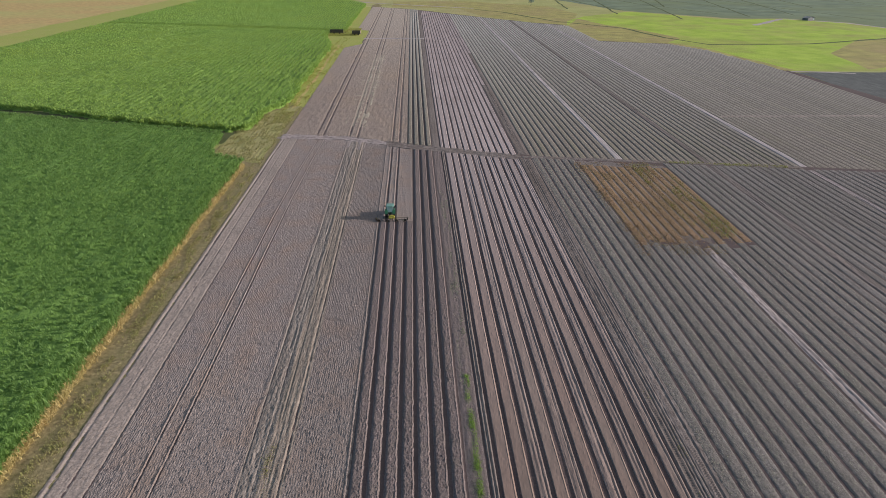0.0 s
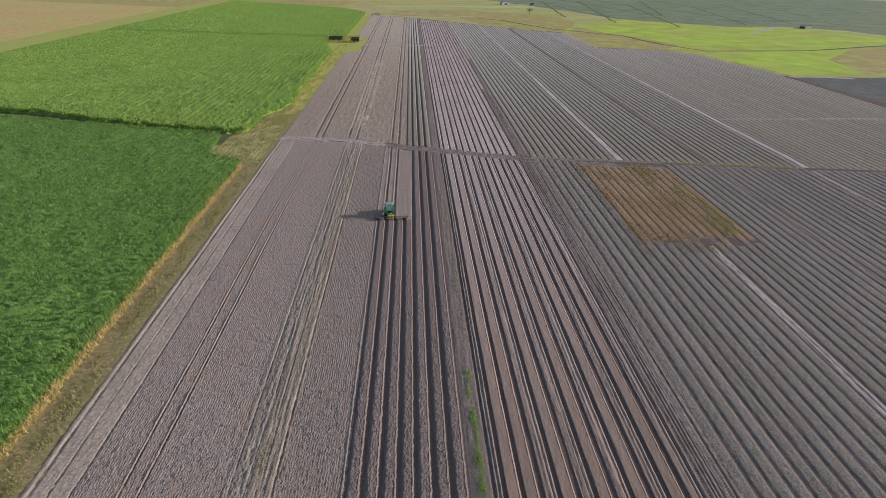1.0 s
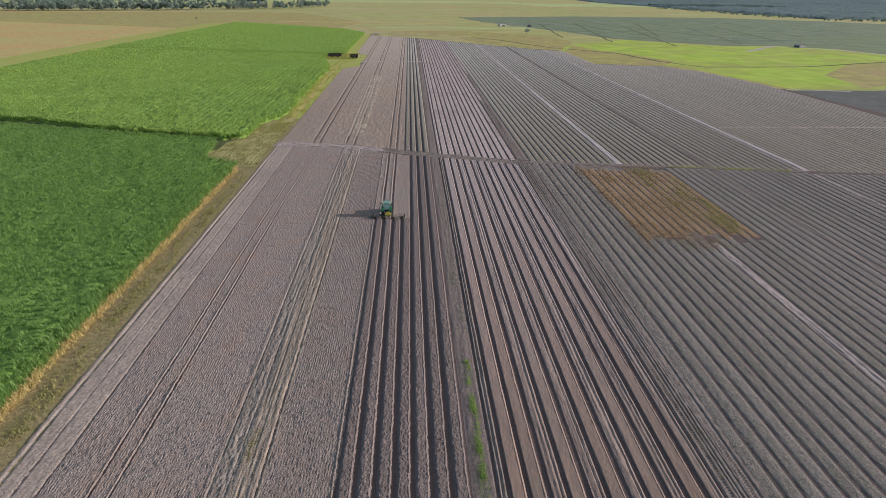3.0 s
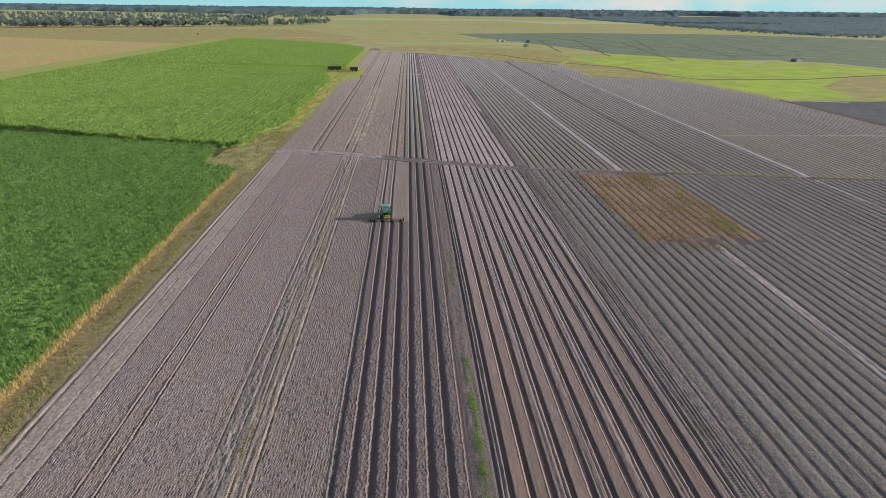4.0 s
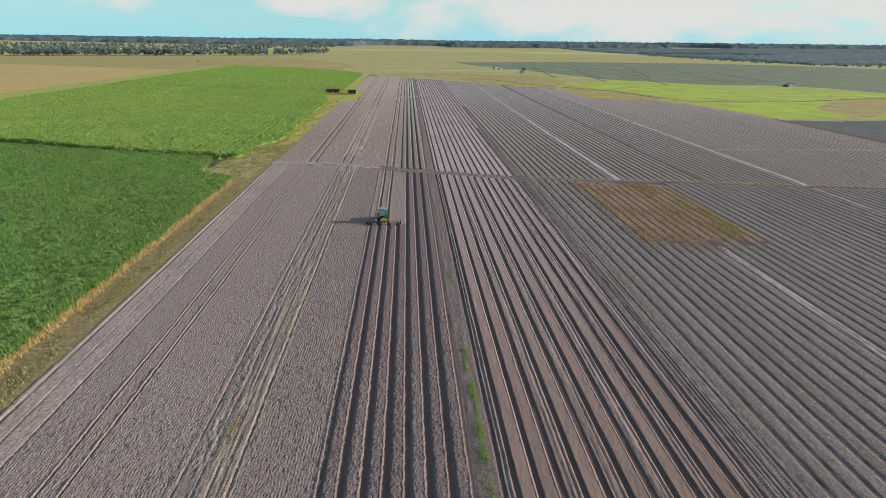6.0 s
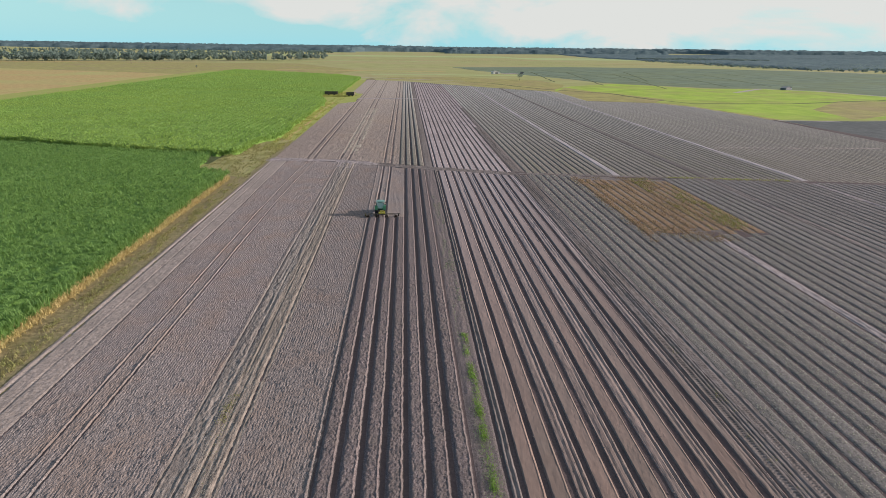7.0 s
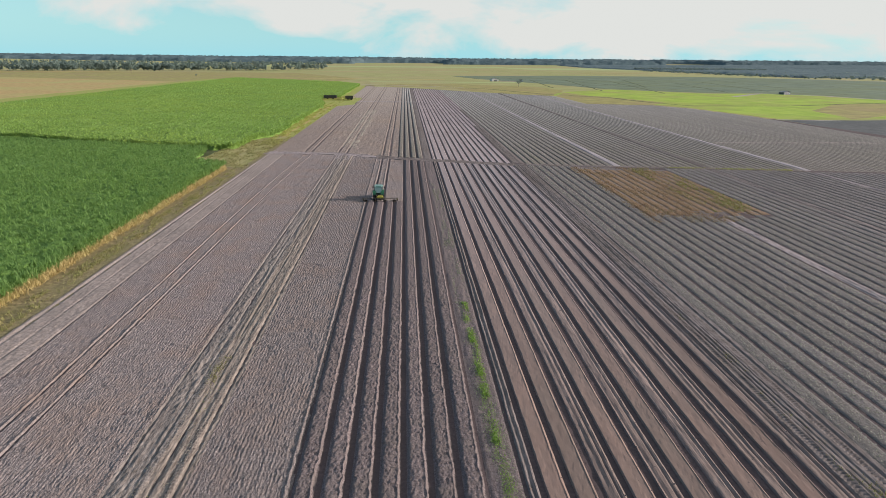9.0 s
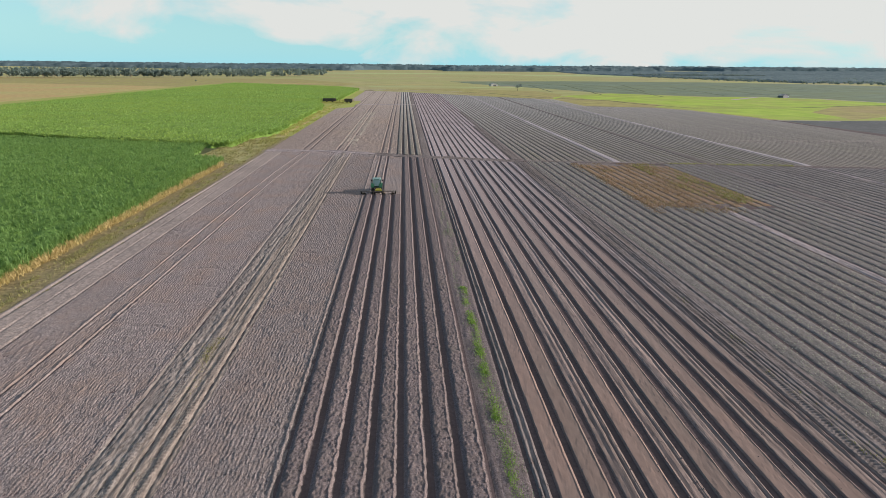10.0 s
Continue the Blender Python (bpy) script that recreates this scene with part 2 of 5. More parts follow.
M_VERGE = matter("dry_grass_verge", (0.125, 0.105, 0.056), (0.335, 0.272, 0.15), fine=1.8, broad=0.25, broad_tint=(0.20, 0.182, 0.085), bump=0.8, bump_scale=6, reach=0.1)
M_FARVERGE = matter("sunlit_verge_grass", (0.247, 0.253, 0.073), (0.371, 0.372, 0.111), fine=1.2, broad=0.08, broad_tint=(0.299, 0.349, 0.077), bump=0.6, bump_scale=3, reach=0.1)
M_STUBBLE = matter("cane_stubble", (0.215, 0.192, 0.085), (0.41, 0.365, 0.175), fine=3.0, broad=0.15, broad_tint=(0.25, 0.26, 0.085), bump=0.8, bump_scale=6, reach=0.08, stretch=(1, 0.4, 1))
M_PASTURE = matter("pasture", (0.275, 0.275, 0.11), (0.365, 0.355, 0.145), fine=0.03, broad=0.005, broad_tint=(0.418, 0.325, 0.177), bump=0.6, bump_scale=1.2, reach=0.3)
M_BROWN = matter("dry_pasture", (0.338, 0.242, 0.105), (0.505, 0.360, 0.158), fine=0.22, broad=0.012, broad_tint=(0.41, 0.40, 0.15), bump=0.6, bump_scale=1.0, reach=0.3)
M_LUSH = matter("lush_grass", (0.24, 0.34, 0.045), (0.37, 0.465, 0.076), fine=0.06, broad=0.02, broad_tint=(0.33, 0.30, 0.11), bump=0.6, bump_scale=1.0, reach=0.3)
M_FARSOIL = matter("far_field_soil", (0.111, 0.144, 0.102), (0.187, 0.227, 0.150), fine=0.04, broad=0.009, broad_tint=(0.177, 0.206, 0.106), bump=0.3, bump_scale=1.0, reach=0.2)
M_DARKFIELD = matter("slate_field_soil", (0.075, 0.078, 0.078), (0.13, 0.132, 0.13), fine=0.4, broad=0.01, bump=0.4, bump_scale=1.0, reach=0.2, stretch=(1, 0.3, 1))
M_OLIVE = matter("olive_grass", (0.23, 0.205, 0.08), (0.38, 0.34, 0.12), fine=0.10, broad=0.02, broad_tint=(0.33, 0.25, 0.13), bump=0.5, bump_scale=1.0, reach=0.3)
M_LIGHTGRASS = matter("light_pasture", (0.32, 0.36, 0.15), (0.42, 0.46, 0.22), fine=0.05, broad=0.005, bump=0.0)
# The lane's shade between the cane is in this colour; drains share it.
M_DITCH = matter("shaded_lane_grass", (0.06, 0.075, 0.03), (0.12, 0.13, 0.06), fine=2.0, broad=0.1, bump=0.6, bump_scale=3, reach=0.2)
# Duller than the leaves above it: shade of the gaps is in this colour.
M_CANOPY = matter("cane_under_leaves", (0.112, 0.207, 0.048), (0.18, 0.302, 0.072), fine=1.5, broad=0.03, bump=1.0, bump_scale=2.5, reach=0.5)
# Brighter copy for the far field, with sunshine put into the colour.
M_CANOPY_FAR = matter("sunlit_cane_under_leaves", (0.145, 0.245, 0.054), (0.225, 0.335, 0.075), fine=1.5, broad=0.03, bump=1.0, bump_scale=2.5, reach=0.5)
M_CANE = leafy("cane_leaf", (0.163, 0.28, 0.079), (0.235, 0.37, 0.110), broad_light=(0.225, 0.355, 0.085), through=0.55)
# Far leaves repeat the near ones lighter, sunlight included in the colour.
M_CANE_FAR = leafy("sunlit_cane_leaf", (0.25, 0.39, 0.095), (0.335, 0.48, 0.122), broad_light=(0.36, 0.455, 0.10), through=0.45)
M_STRAW = leafy("dry_cane_leaf", (0.36, 0.255, 0.10), (0.66, 0.53, 0.25), broad=0.4, broad_light=(0.46, 0.40, 0.16))
M_WEED = leafy("weed_leaf", (0.12, 0.22, 0.03), (0.25, 0.40, 0.06), broad=0.3)
M_VERGE_LEAF = leafy("verge_leaf", (0.22, 0.18, 0.075), (0.40, 0.37, 0.15), broad=0.5, broad_light=(0.24, 0.28, 0.085))
M_FARVERGE_LEAF = leafy("far_verge_leaf", (0.30, 0.32, 0.07), (0.46, 0.48, 0.13), broad=0.2, broad_light=(0.36, 0.30, 0.12))
M_OLIVE_LEAF = leafy("olive_leaf", (0.17, 0.16, 0.04), (0.30, 0.29, 0.09), broad=0.3)
M_TAN_LEAF = leafy("dead_leaf", (0.20, 0.125, 0.07), (0.36, 0.24, 0.13), broad=0.2, broad_light=(0.27, 0.23, 0.09))
M_SEEDLING = leafy("seedling_leaf", (0.25, 0.25, 0.175), (0.52, 0.49, 0.39), broad=0.5, broad_light=(0.40, 0.39, 0.30))
M_GREYWEED = leafy("grey_weed_leaf", (0.15, 0.19, 0.11), (0.28, 0.32, 0.19), broad=0.4, broad_light=(0.22, 0.27, 0.12))
M_CHAFF = leafy("pale_chaff", (0.27, 0.225, 0.18), (0.47, 0.41, 0.34), broad=0.5, broad_light=(0.33, 0.29, 0.2), through=0.0)
# Glaucous foliage paled further: distance haze is mixed into these three colours.
M_FOREST = matter("hazed_forest_canopy", (0.080, 0.118, 0.128), (0.128, 0.174, 0.178), fine=0.035, broad=0.004, bump=0.8, bump_scale=0.06, reach=6.0)
M_GUM = leafy("hazed_gum_leaf", (0.185, 0.24, 0.205), (0.228, 0.285, 0.24), broad=0.004, broad_light=(0.19, 0.24, 0.21), through=0.6)
M_PLANTED = leafy("hazed_plantation_leaf", (0.17, 0.225, 0.205), (0.225, 0.285, 0.26), broad=0.004, broad_light=(0.20, 0.255, 0.23), through=0.5)
M_BARK = plain("bark", (0.22, 0.18, 0.14), rough=0.9, wear=0.3, gloss=0.1)


# ---- shapes ----
def lattice(i, j, seed):
    n = (i.astype(np.int64) * 374761393 + j.astype(np.int64) * 668265263 + seed * 362437) & 0x7FFFFFFF
    n = ((n ^ (n >> 13)) * 1274126177) & 0x7FFFFFFF
    n = ((n ^ (n >> 15)) * 668265263) & 0x7FFFFFFF
    return ((n ^ (n >> 16)) & 0xFFFF) / 65535.0


def lumps(x, y, seed=0):
    """Smooth noise of -1 to 1, with lumps about one unit across."""
    x, y = np.broadcast_arrays(np.asarray(x, float), np.asarray(y, float))
    i, j = np.floor(x), np.floor(y)
    u, v = x - i, y - j
    u, v = u * u * (3 - 2 * u), v * v * (3 - 2 * v)
    a, b, c, d = lattice(i, j, seed), lattice(i + 1, j, seed), lattice(i, j + 1, seed), lattice(i + 1, j + 1, seed)
    return 2 * ((a * (1 - u) + b * u) * (1 - v) + (c * (1 - u) + d * u) * v) - 1


def mesh_of(name, verts, faces, material, smooth=True):
    """A mesh from numpy arrays; faces is one array, or a list of arrays of triangles and quads."""
    me = bpy.data.meshes.new(name)
    faces = faces if isinstance(faces, list) else [faces]
    me.vertices.add(len(verts))
    me.vertices.foreach_set("co", np.ascontiguousarray(verts, np.float32).ravel())
    loops = np.concatenate([f.ravel() for f in faces]).astype(np.int32)
    sizes = np.concatenate([np.full(len(f), f.shape[1], np.int32) for f in faces])
    me.loops.add(len(loops))
    me.loops.foreach_set("vertex_index", loops)
    me.polygons.add(len(sizes))
    me.polygons.foreach_set("loop_start", np.concatenate([[0], np.cumsum(sizes)[:-1]]).astype(np.int32))
    me.polygons.foreach_set("use_smooth", np.full(len(sizes), smooth))
    me.materials.append(material)
    me.update(calc_edges=True)
    return me


def grid_faces(n, m):
    k = np.arange((n - 1) * m).reshape(n - 1, m)[:, :-1].ravel()
    return np.stack([k, k + m, k + m + 1, k + 1], 1)


def sheet(name, xs, y_from, y_to, rows, height, material, label, category, kind="structure", at=(0, 0), group="", rim=True, smooth=True, lean=1.0, sink=True):
    """A relief over the lines xs, each from y_from(x) to y_to(x); height(x, y) in metres. Its rim goes down to the ground."""
    xs = np.asarray(xs, float)
    v = np.linspace(0, 1, rows)[None, :] ** lean
    X = np.repeat(xs[:, None], rows, 1)
    Y = np.array([y_from(x) for x in xs])[:, None] * (1 - v) + np.array([y_to(x) for x in xs])[:, None] * v
    if Y[0, 0] in (NEAR, NEAR_TILLED):  # rows go on behind the place where the camera starts
        Y = np.concatenate([np.repeat(np.linspace(-38.0, Y[0, 0], 70)[None, :-1], len(xs), 0), Y], 1)
        rows = Y.shape[1]
        X = np.repeat(xs[:, None], rows, 1)
    Z = height(X, Y)
    if sink:
        Z[:, 0], Z[:, -1] = 0.0, 0.0
    if rim:
        Z[0], Z[-1] = 0.0, 0.0
    verts = np.stack([X - at[0], Y - at[1], Z], -1).reshape(-1, 3)
    ob = new(name, mesh_of(name, verts, grid_faces(len(xs), rows), material, smooth))
    ob.location = (at[0], at[1], 0)
    return tagged(ob, label, category, group, kind)


def patch(name, corners, z, material, label, category, step=12.0, seed=5):
    """A level patch of land whose outline wavers a little."""
    pts = []
    for (xa, ya), (xb, yb) in zip(corners, corners[1:] + corners[:1]):
        n = max(2, int(math.hypot(xb - xa, yb - ya) / step))
        for i in range(n):
            x, y = xa + (xb - xa) * i / n, ya + (yb - ya) * i / n
            w = min(step * 0.12, 3.0) if i else 0
            pts.append((x + w * float(lumps(x / 9, y / 9, seed)), y + w * float(lumps(x / 9, y / 9, seed + 1)), z))
    bm = bmesh.new()
    face = bm.faces.new([bm.verts.new(p) for p in pts])
    face.normal_update()
    if face.normal.z < 0:
        face.normal_flip()
    bmesh.ops.triangulate(bm, faces=[face])
    me = bpy.data.meshes.new(name)
    bm.to_mesh(me)
    bm.free()
    me.materials.append(material)
    return tagged(new(name, me), label, category, kind="structure")


def blades(centres, count, length, width, rise, seed, lean=(0.5, 1.1), joints=3):
    """Arching leaf blades, count at each centre (x, y, z): vertices and faces."""
    rng = np.random.default_rng(seed)
    n = len(centres) * count
    base = np.repeat(centres, count, 0) + np.c_[rng.normal(0, 0.12, (n, 2)), rng.uniform(-0.15, 0.15, n)]
    turn, out_, ln = rng.uniform(0, 2 * np.pi, n), rng.uniform(*lean, n), length * rng.uniform(0.6, 1.25, n)
    way = np.stack([np.cos(turn), np.sin(turn), np.zeros(n)], 1)
    side = np.stack([-np.sin(turn), np.cos(turn), np.zeros(n)], 1) * (width * rng.uniform(0.7, 1.3, n))[:, None] / 2
    up = np.array([0, 0, 1.0])
    steps = ((0.0, 0.7), (0.4, 1.0), (0.75, 0.8)) if joints == 3 else ((0.0, 0.8), (0.55, 1.0))
    m = len(steps)
    verts = np.empty((n, 2 * m + 1, 3))
    for k, (s, w) in enumerate(steps):
        mid = base + way * (ln * s * out_ * (0.5 + 0.5 * s))[:, None] + up * (ln * rise * (1.5 * s - 0.9 * s * s * out_))[:, None]
        verts[:, 2 * k], verts[:, 2 * k + 1] = mid - side * w, mid + side * w
    verts[:, 2 * m] = base + way * (ln * out_)[:, None] + up * (ln * rise * (1.5 - 1.0 * out_))[:, None]
    o = (np.arange(n) * (2 * m + 1))[:, None]
    quads = np.concatenate([o + [2 * k, 2 * k + 1, 2 * k + 3, 2 * k + 2] for k in range(m - 1)])
    return verts.reshape(-1, 3), [quads, o + [2 * m - 2, 2 * m - 1, 2 * m]]


def scatter(x0, x1, y0, y1, row, gap, seed, keep, along="y"):
    """Planting places in rows, with a little disorder; keep(x, y) says which stay."""
    rng = np.random.default_rng(seed)
    a, b = (np.arange(x0, x1, row), np.arange(y0, y1, gap)) if along == "y" else (np.arange(x0, x1, gap), np.arange(y0, y1, row))
    X, Y = (g.ravel() for g in np.meshgrid(a, b))
    s = (0.12 * row, 0.4 * gap) if along == "y" else (0.4 * gap, 0.12 * row)
    X, Y = X + rng.normal(0, s[0], len(X)), Y + rng.normal(0, s[1], len(Y))
    k = keep(X, Y)
    return X[k], Y[k]


# ---- the lie of the land ----
def run(points):
    px, py = zip(*points)
    return lambda x: float(np.interp(x, px, py))


CROSS = run([(-60, 178), (-39, 175), (-20, 173), (0, 164), (10, 161), (27, 155), (55, 151), (100, 144), (180, 132)])
FIELD_END = run([(-45, 640), (-40, 625), (3, 595), (57, 530), (98, 486), (118, 472), (119, 386), (159, 375), (172, 351), (183, 283)])
NEAR, NEAR_TILLED = 12.0, 20.0


def flat_line(y):
    return lambda x: y


def before_cross(x):
    return CROSS(x) - 1.9 + 0.7 * float(lumps(x / 1.1, 0.5, 45)) + 0.4 * float(lumps(x / 0.35, 1.5, 46))


def after_cross(x):
    return CROSS(x) + 1.9 + 0.7 * float(lumps(x / 1.1, 2.5, 47)) + 0.4 * float(lumps(x / 0.35, 3.5, 48))


def rise(X, Y):
    """The plain swells to a low wooded rise near the horizon."""
    t = np.clip((np.hypot(X, Y) - 2500) / 1500, 0, 1)
    return 17.0 * t * t * (3 - 2 * t)


def ground_height(X, Y):
    return -0.06 + rise(X, Y)


side = np.concatenate([-np.geomspace(5000, 20, 40), np.linspace(-10, 10, 5), np.geomspace(20, 5000, 40)])
ground = sheet("ground", side, flat_line(-5000.0), flat_line(5000.0), 121, ground_height, M_PASTURE, "flat yellow-green pasture reaching to the horizon", "ground", rim=False, sink=False)

patch("pasture", [(-226, -200), (-224, 340), (-224, 820), (-300, 1180), (-1500, 1180), (-1500, -200)], -0.03, M_BROWN, "dry brown grazing paddock beside the green cane", "pasture", 30)
patch("field_base", [(-38.8, -40), (-38.8, 180), (-38.8, 356), (-30, 370), (-30, 434), (-37, 440), (-38.8, 626), (3, 596), (57, 531), (98, 487), (119, 473), (120.5, 387), (160, 376), (173, 351), (183.5, 281), (187.2, 200), (187.2, -40)], -0.012, M_FURROW_SOIL, "bare dark soil between the raised rows", "field soil")
patch("verge", [(-46, -40), (-46, 146), (-57, 150), (-56, 166), (-52, 184), (-51, 200), (-49, 250), (-60, 400), (-62, 440), (-36, 440), (-40, 640), (-36, 660), (-30, 640), (-36, 440), (-29, 436), (-29, 368), (-38.8, 354), (-38.8, -40)], -0.02, M_VERGE, "rough dry grass verge along the cane", "verge", 6)
patch("far_verge", [(-47, 222), (-42, 214), (-38.9, 212), (-38.8, 355), (-29.5, 369), (-29.5, 435), (-37, 441), (-39, 620), (-58, 620), (-62, 440), (-56, 400), (-50, 360)], -0.016, M_FARVERGE, "sunlit yellow-green verge beside the tall cane", "verge", 6)
patch("lane", [(-56, 168), (-50, 184), (-98, 196), (-230, 244), (-230, 225), (-91, 182)], -0.025, M_DITCH, "grassy lane between two cane fields, shade in its colour", "lane", 8)
patch("grassland", [(120, 474), (121.5, 388), (161, 377), (174, 352), (184, 282), (228, 283), (420, 330), (420, 400), (370, 440), (358, 493), (321, 524), (270, 520), (205, 585), (150, 540), (126, 500)], -0.02, M_LUSH, "bright green lush grass beyond the ploughed field", "grass")
patch("dark_field", [(187, -40), (187, 200), (184, 279), (226, 279), (430, 322), (430, -40)], -0.015, M_DARKFIELD, "dark slate ploughed field beside the crop", "field soil")
patch("far_field", [(80, 1050), (110, 890), (176, 700), (200, 600), (275, 528), (325, 530), (362, 498), (372, 445), (430, 410), (900, 700), (760, 915), (700, 1010), (568, 1117), (300, 1130)], -0.018, M_FARSOIL, "distant grey-green cropped field", "field soil", 20)
patch("dry_patch", [(226, 287), (262, 305), (330, 345), (420, 372), (420, 395), (300, 398), (240, 338)], -0.014, M_OLIVE, "dry olive patch in the lush grass", "grass", 10)
patch("olive_strip", [(46, 605), (60, 538), (100, 488), (121, 474), (150, 560), (140, 640), (60, 700), (-20, 690), (-20, 625)], -0.024, M_OLIVE, "olive rough grass at the end of the field", "grass", 10)


patch("rough_grass", [(121, 474), (122, 389), (160, 378), (178, 400), (168, 440), (150, 475), (140, 520)], -0.0155, M_OLIVE, "dry olive corner beside the lush grass", "grass", 6)


def strip(name, line, width, z, material, label, category):
    """A narrow band of land along a line."""
    left, right = [], []
    for i, p in enumerate(line):
        a, b = Vector(line[max(i - 1, 0)]), Vector(line[min(i + 1, len(line) - 1)])
        n = (b - a).normalized()
        n = Vector((-n.y, n.x)) * width / 2
        left.append((p[0] + n.x, p[1] + n.y)), right.append((p[0] - n.x, p[1] - n.y))
    return patch(name, left + right[::-1], z, material, label, category, 10)


patch("pasture", [(-226, 700), (-224, 820), (-90, 720), (-60, 860), (-200, 1180), (-310, 1190), (-1400, 960), (-1400, 860), (-700, 900)], -0.022, M_OLIVE, "yellow-green rough pasture before the trees", "pasture", 30)
strip("field_margin", [(-240, 150), (-241, 340), (-242, 600), (-240, 815)], 36.0, -0.012, M_FARVERGE, "yellow-green grassy margin of the cane field", "verge")
strip("ditch", [(60, 600), (83, 576), (115, 500), (157, 454), (168, 403), (184, 371), (251, 375), (343, 408), (420, 430)], 3.0, -0.008, M_DITCH, "narrow dark grassy ditch", "ditch")
for line in ([(160, 960), (177, 865), (188, 678), (205, 600)], [(205, 1000), (218, 918), (246, 676), (285, 570)], [(262, 960), (275, 849), (323, 631), (353, 577)], [(82, 1061), (111, 890)], [(440, 1060), (477, 938), (515, 618)], [(340, 1000), (370, 700), (400, 520)], [(182, 875), (153, 612)], [(236, 886), (187, 561)], [(286, 827), (230, 520)], [(361, 799), (302, 545)], [(420, 840), (352, 560)], [(470, 860), (420, 640)], [(330, 900), (262, 640)], [(560, 900), (520, 700)]):
    strip("ditch", line, 2.0, -0.010, M_DITCH, "dark drain across the distant field", "ditch")
strip("rough_grass", [(119, 474), (120.5, 388), (160, 377), (173, 352), (184, 284)], 6.0, -0.011, M_OLIVE, "dry olive fringe between soil and lush grass", "grass")
strip("farm_track", [(-43.6, 196), (-43.4, 250), (-43.2, 330), (-43.6, 366)], 1.3, -0.012, M_BROWN, "brown wheel track along the far verge", "track")
strip("farm_track", [(-53, 171.5), (-46, 172.5), (-39, 174.5)], 1.2, -0.012, M_MARGIN_DRY, "thin pale track leading out of the field", "track")
strip("farm_road", [(270, 477), (321, 526), (358, 495), (372, 442), (430, 412)], 5.0, -0.006, M_PALE, "pale farm road along the far field", "track")
strip("farm_road", [(183, 281.2), (192, 280.6), (206, 277.5), (212, 276)], 2.0, -0.006, M_PALE, "pale short track at the corner of the field", "track")
strip("farm_road", [(640, 1100), (698, 1017), (761, 919), (860, 780)], 7.0, -0.006, M_PALE, "pale track before the plantation", "track")
strip("farm_road", [(-130, 740), (-80, 705), (-40, 668), (10, 640), (60, 612)], 4.0, -0.006, M_PALE, "pale track round the end of the field", "track")
rng = np.random.default_rng(91)
for i in range(26):
    x, y = rng.uniform(-170, 620), rng.uniform(690, 1750)
    w, tilt = rng.uniform(60, 260), rng.uniform(-0.12, 0.12)
    if x > 60 and y < 1150:
        continue
    look_ = (M_OLIVE, M_LIGHTGRASS, M_DITCH, M_BROWN)[i % 4]
    strip("rough_grass", [(x - w, y - w * tilt), (x - 0.3 * w, y + 5), (x + 0.4 * w, y - 4), (x + w, y + w * tilt)], rng.uniform(3, 5) if look_ is M_DITCH else rng.uniform(8, 26), -0.0165 + 0.0002 * i, look_, "faint band of rough grass in the far pasture", "grass")
for x, y, w, d, r in ((-1500, 2150, 1000, 420, 8), (700, 2050, 330, 180, 10), (1100, 2350, 420, 200, -8), (-100, 2300, 500, 160, 5)):
    a = radians(r)
    patch("pasture", [(x + u * w * math.cos(a) - v * d * math.sin(a), y + u * w * math.sin(a) + v * d * math.cos(a)) for u, v in ((-1, -1), (1, -1), (1, 1), (-1, 1))], -0.02, M_LIGHTGRASS, "pale green distant pasture", "pasture", 60)

def stubble(X, Y):
    """Low cut rows along y with gaps."""
    return np.maximum(0.02 + 0.07 * np.sin(X * 2 * np.pi / 1.15 + 0.5 * lumps(X / 3, Y / 5, 27)) * (0.5 + 0.6 * lumps(X / 1.5, Y / 2, 28)) + 0.05 * lumps(X / 0.4, Y / 0.6, 29), -0.03)


sheet("stubble", np.arange(-55.5, -41.0, 0.22), lambda x: 151.5 + float(lumps(x / 1.5, 0.5, 30)) - 0.12 * max(0.0, x + 48), run([(-55.5, 177), (-51, 184), (-49.8, 206), (-45, 211), (-41, 214)]), 140, stubble, M_STUBBLE, "cut corner of the cane with low brown stubble rows", "stubble")

# ---- tilled soil west of the furrows ----
def tilled(X, Y):
    """Harrow ripples along the field, broken into short crisp clods, with faint bands across."""
    w = 0.07 * lumps(X / 2.5, Y / 3.5, 3)
    comb = np.sin((X + w) * 2 * np.pi / 0.28 + 2.4 * lumps(X / 0.8, Y / 0.45, 9))
    dash = np.clip(0.6 + 0.8 * lumps(X / 0.35, Y / 0.38, 5), 0, 1)
    z = 0.06 + 0.025 * comb * dash + 0.028 * lumps(X / 0.15, Y / 0.24, 8) + 0.022 * lumps(X / 0.42, Y / 0.5, 33)
    v = Y + 0.9 * lumps(X / 3.5, Y / 20, 26) + 0.35 * lumps(X / 0.8, Y / 5, 39)
    band = np.exp(-(((v % 5.6 - 2.8) / 0.3) ** 2)) * np.clip(0.4 + 1.2 * lumps(X / 2.5, Y / 4, 34), 0, 1)
    return z - 0.05 * band + 0.012 * lumps(X / 1.1, Y / 1.6, 6) + 0.03 * lumps(X / 6, Y / 9, 7)


def rut(X, Y, x, width, depth, rim, seed):
    """A wheel rut at x with a raised rim on its sunny side."""
    d = (X - x - 0.06 * lumps(Y / 14, Y * 0 + seed, seed)) / width
    k = 1 + 0.35 * lumps(Y / 2.2, Y * 0 + 2 * seed, seed + 1) + 0.3 * lumps(Y / 0.5, Y * 0 + 3 * seed, seed + 2)
    return k * (-depth * np.exp(-(d**2) * 2) + rim * np.exp(-((d + 1.15) ** 2) * 3) + 0.5 * rim * np.exp(-((d - 1.15) ** 2) * 3))


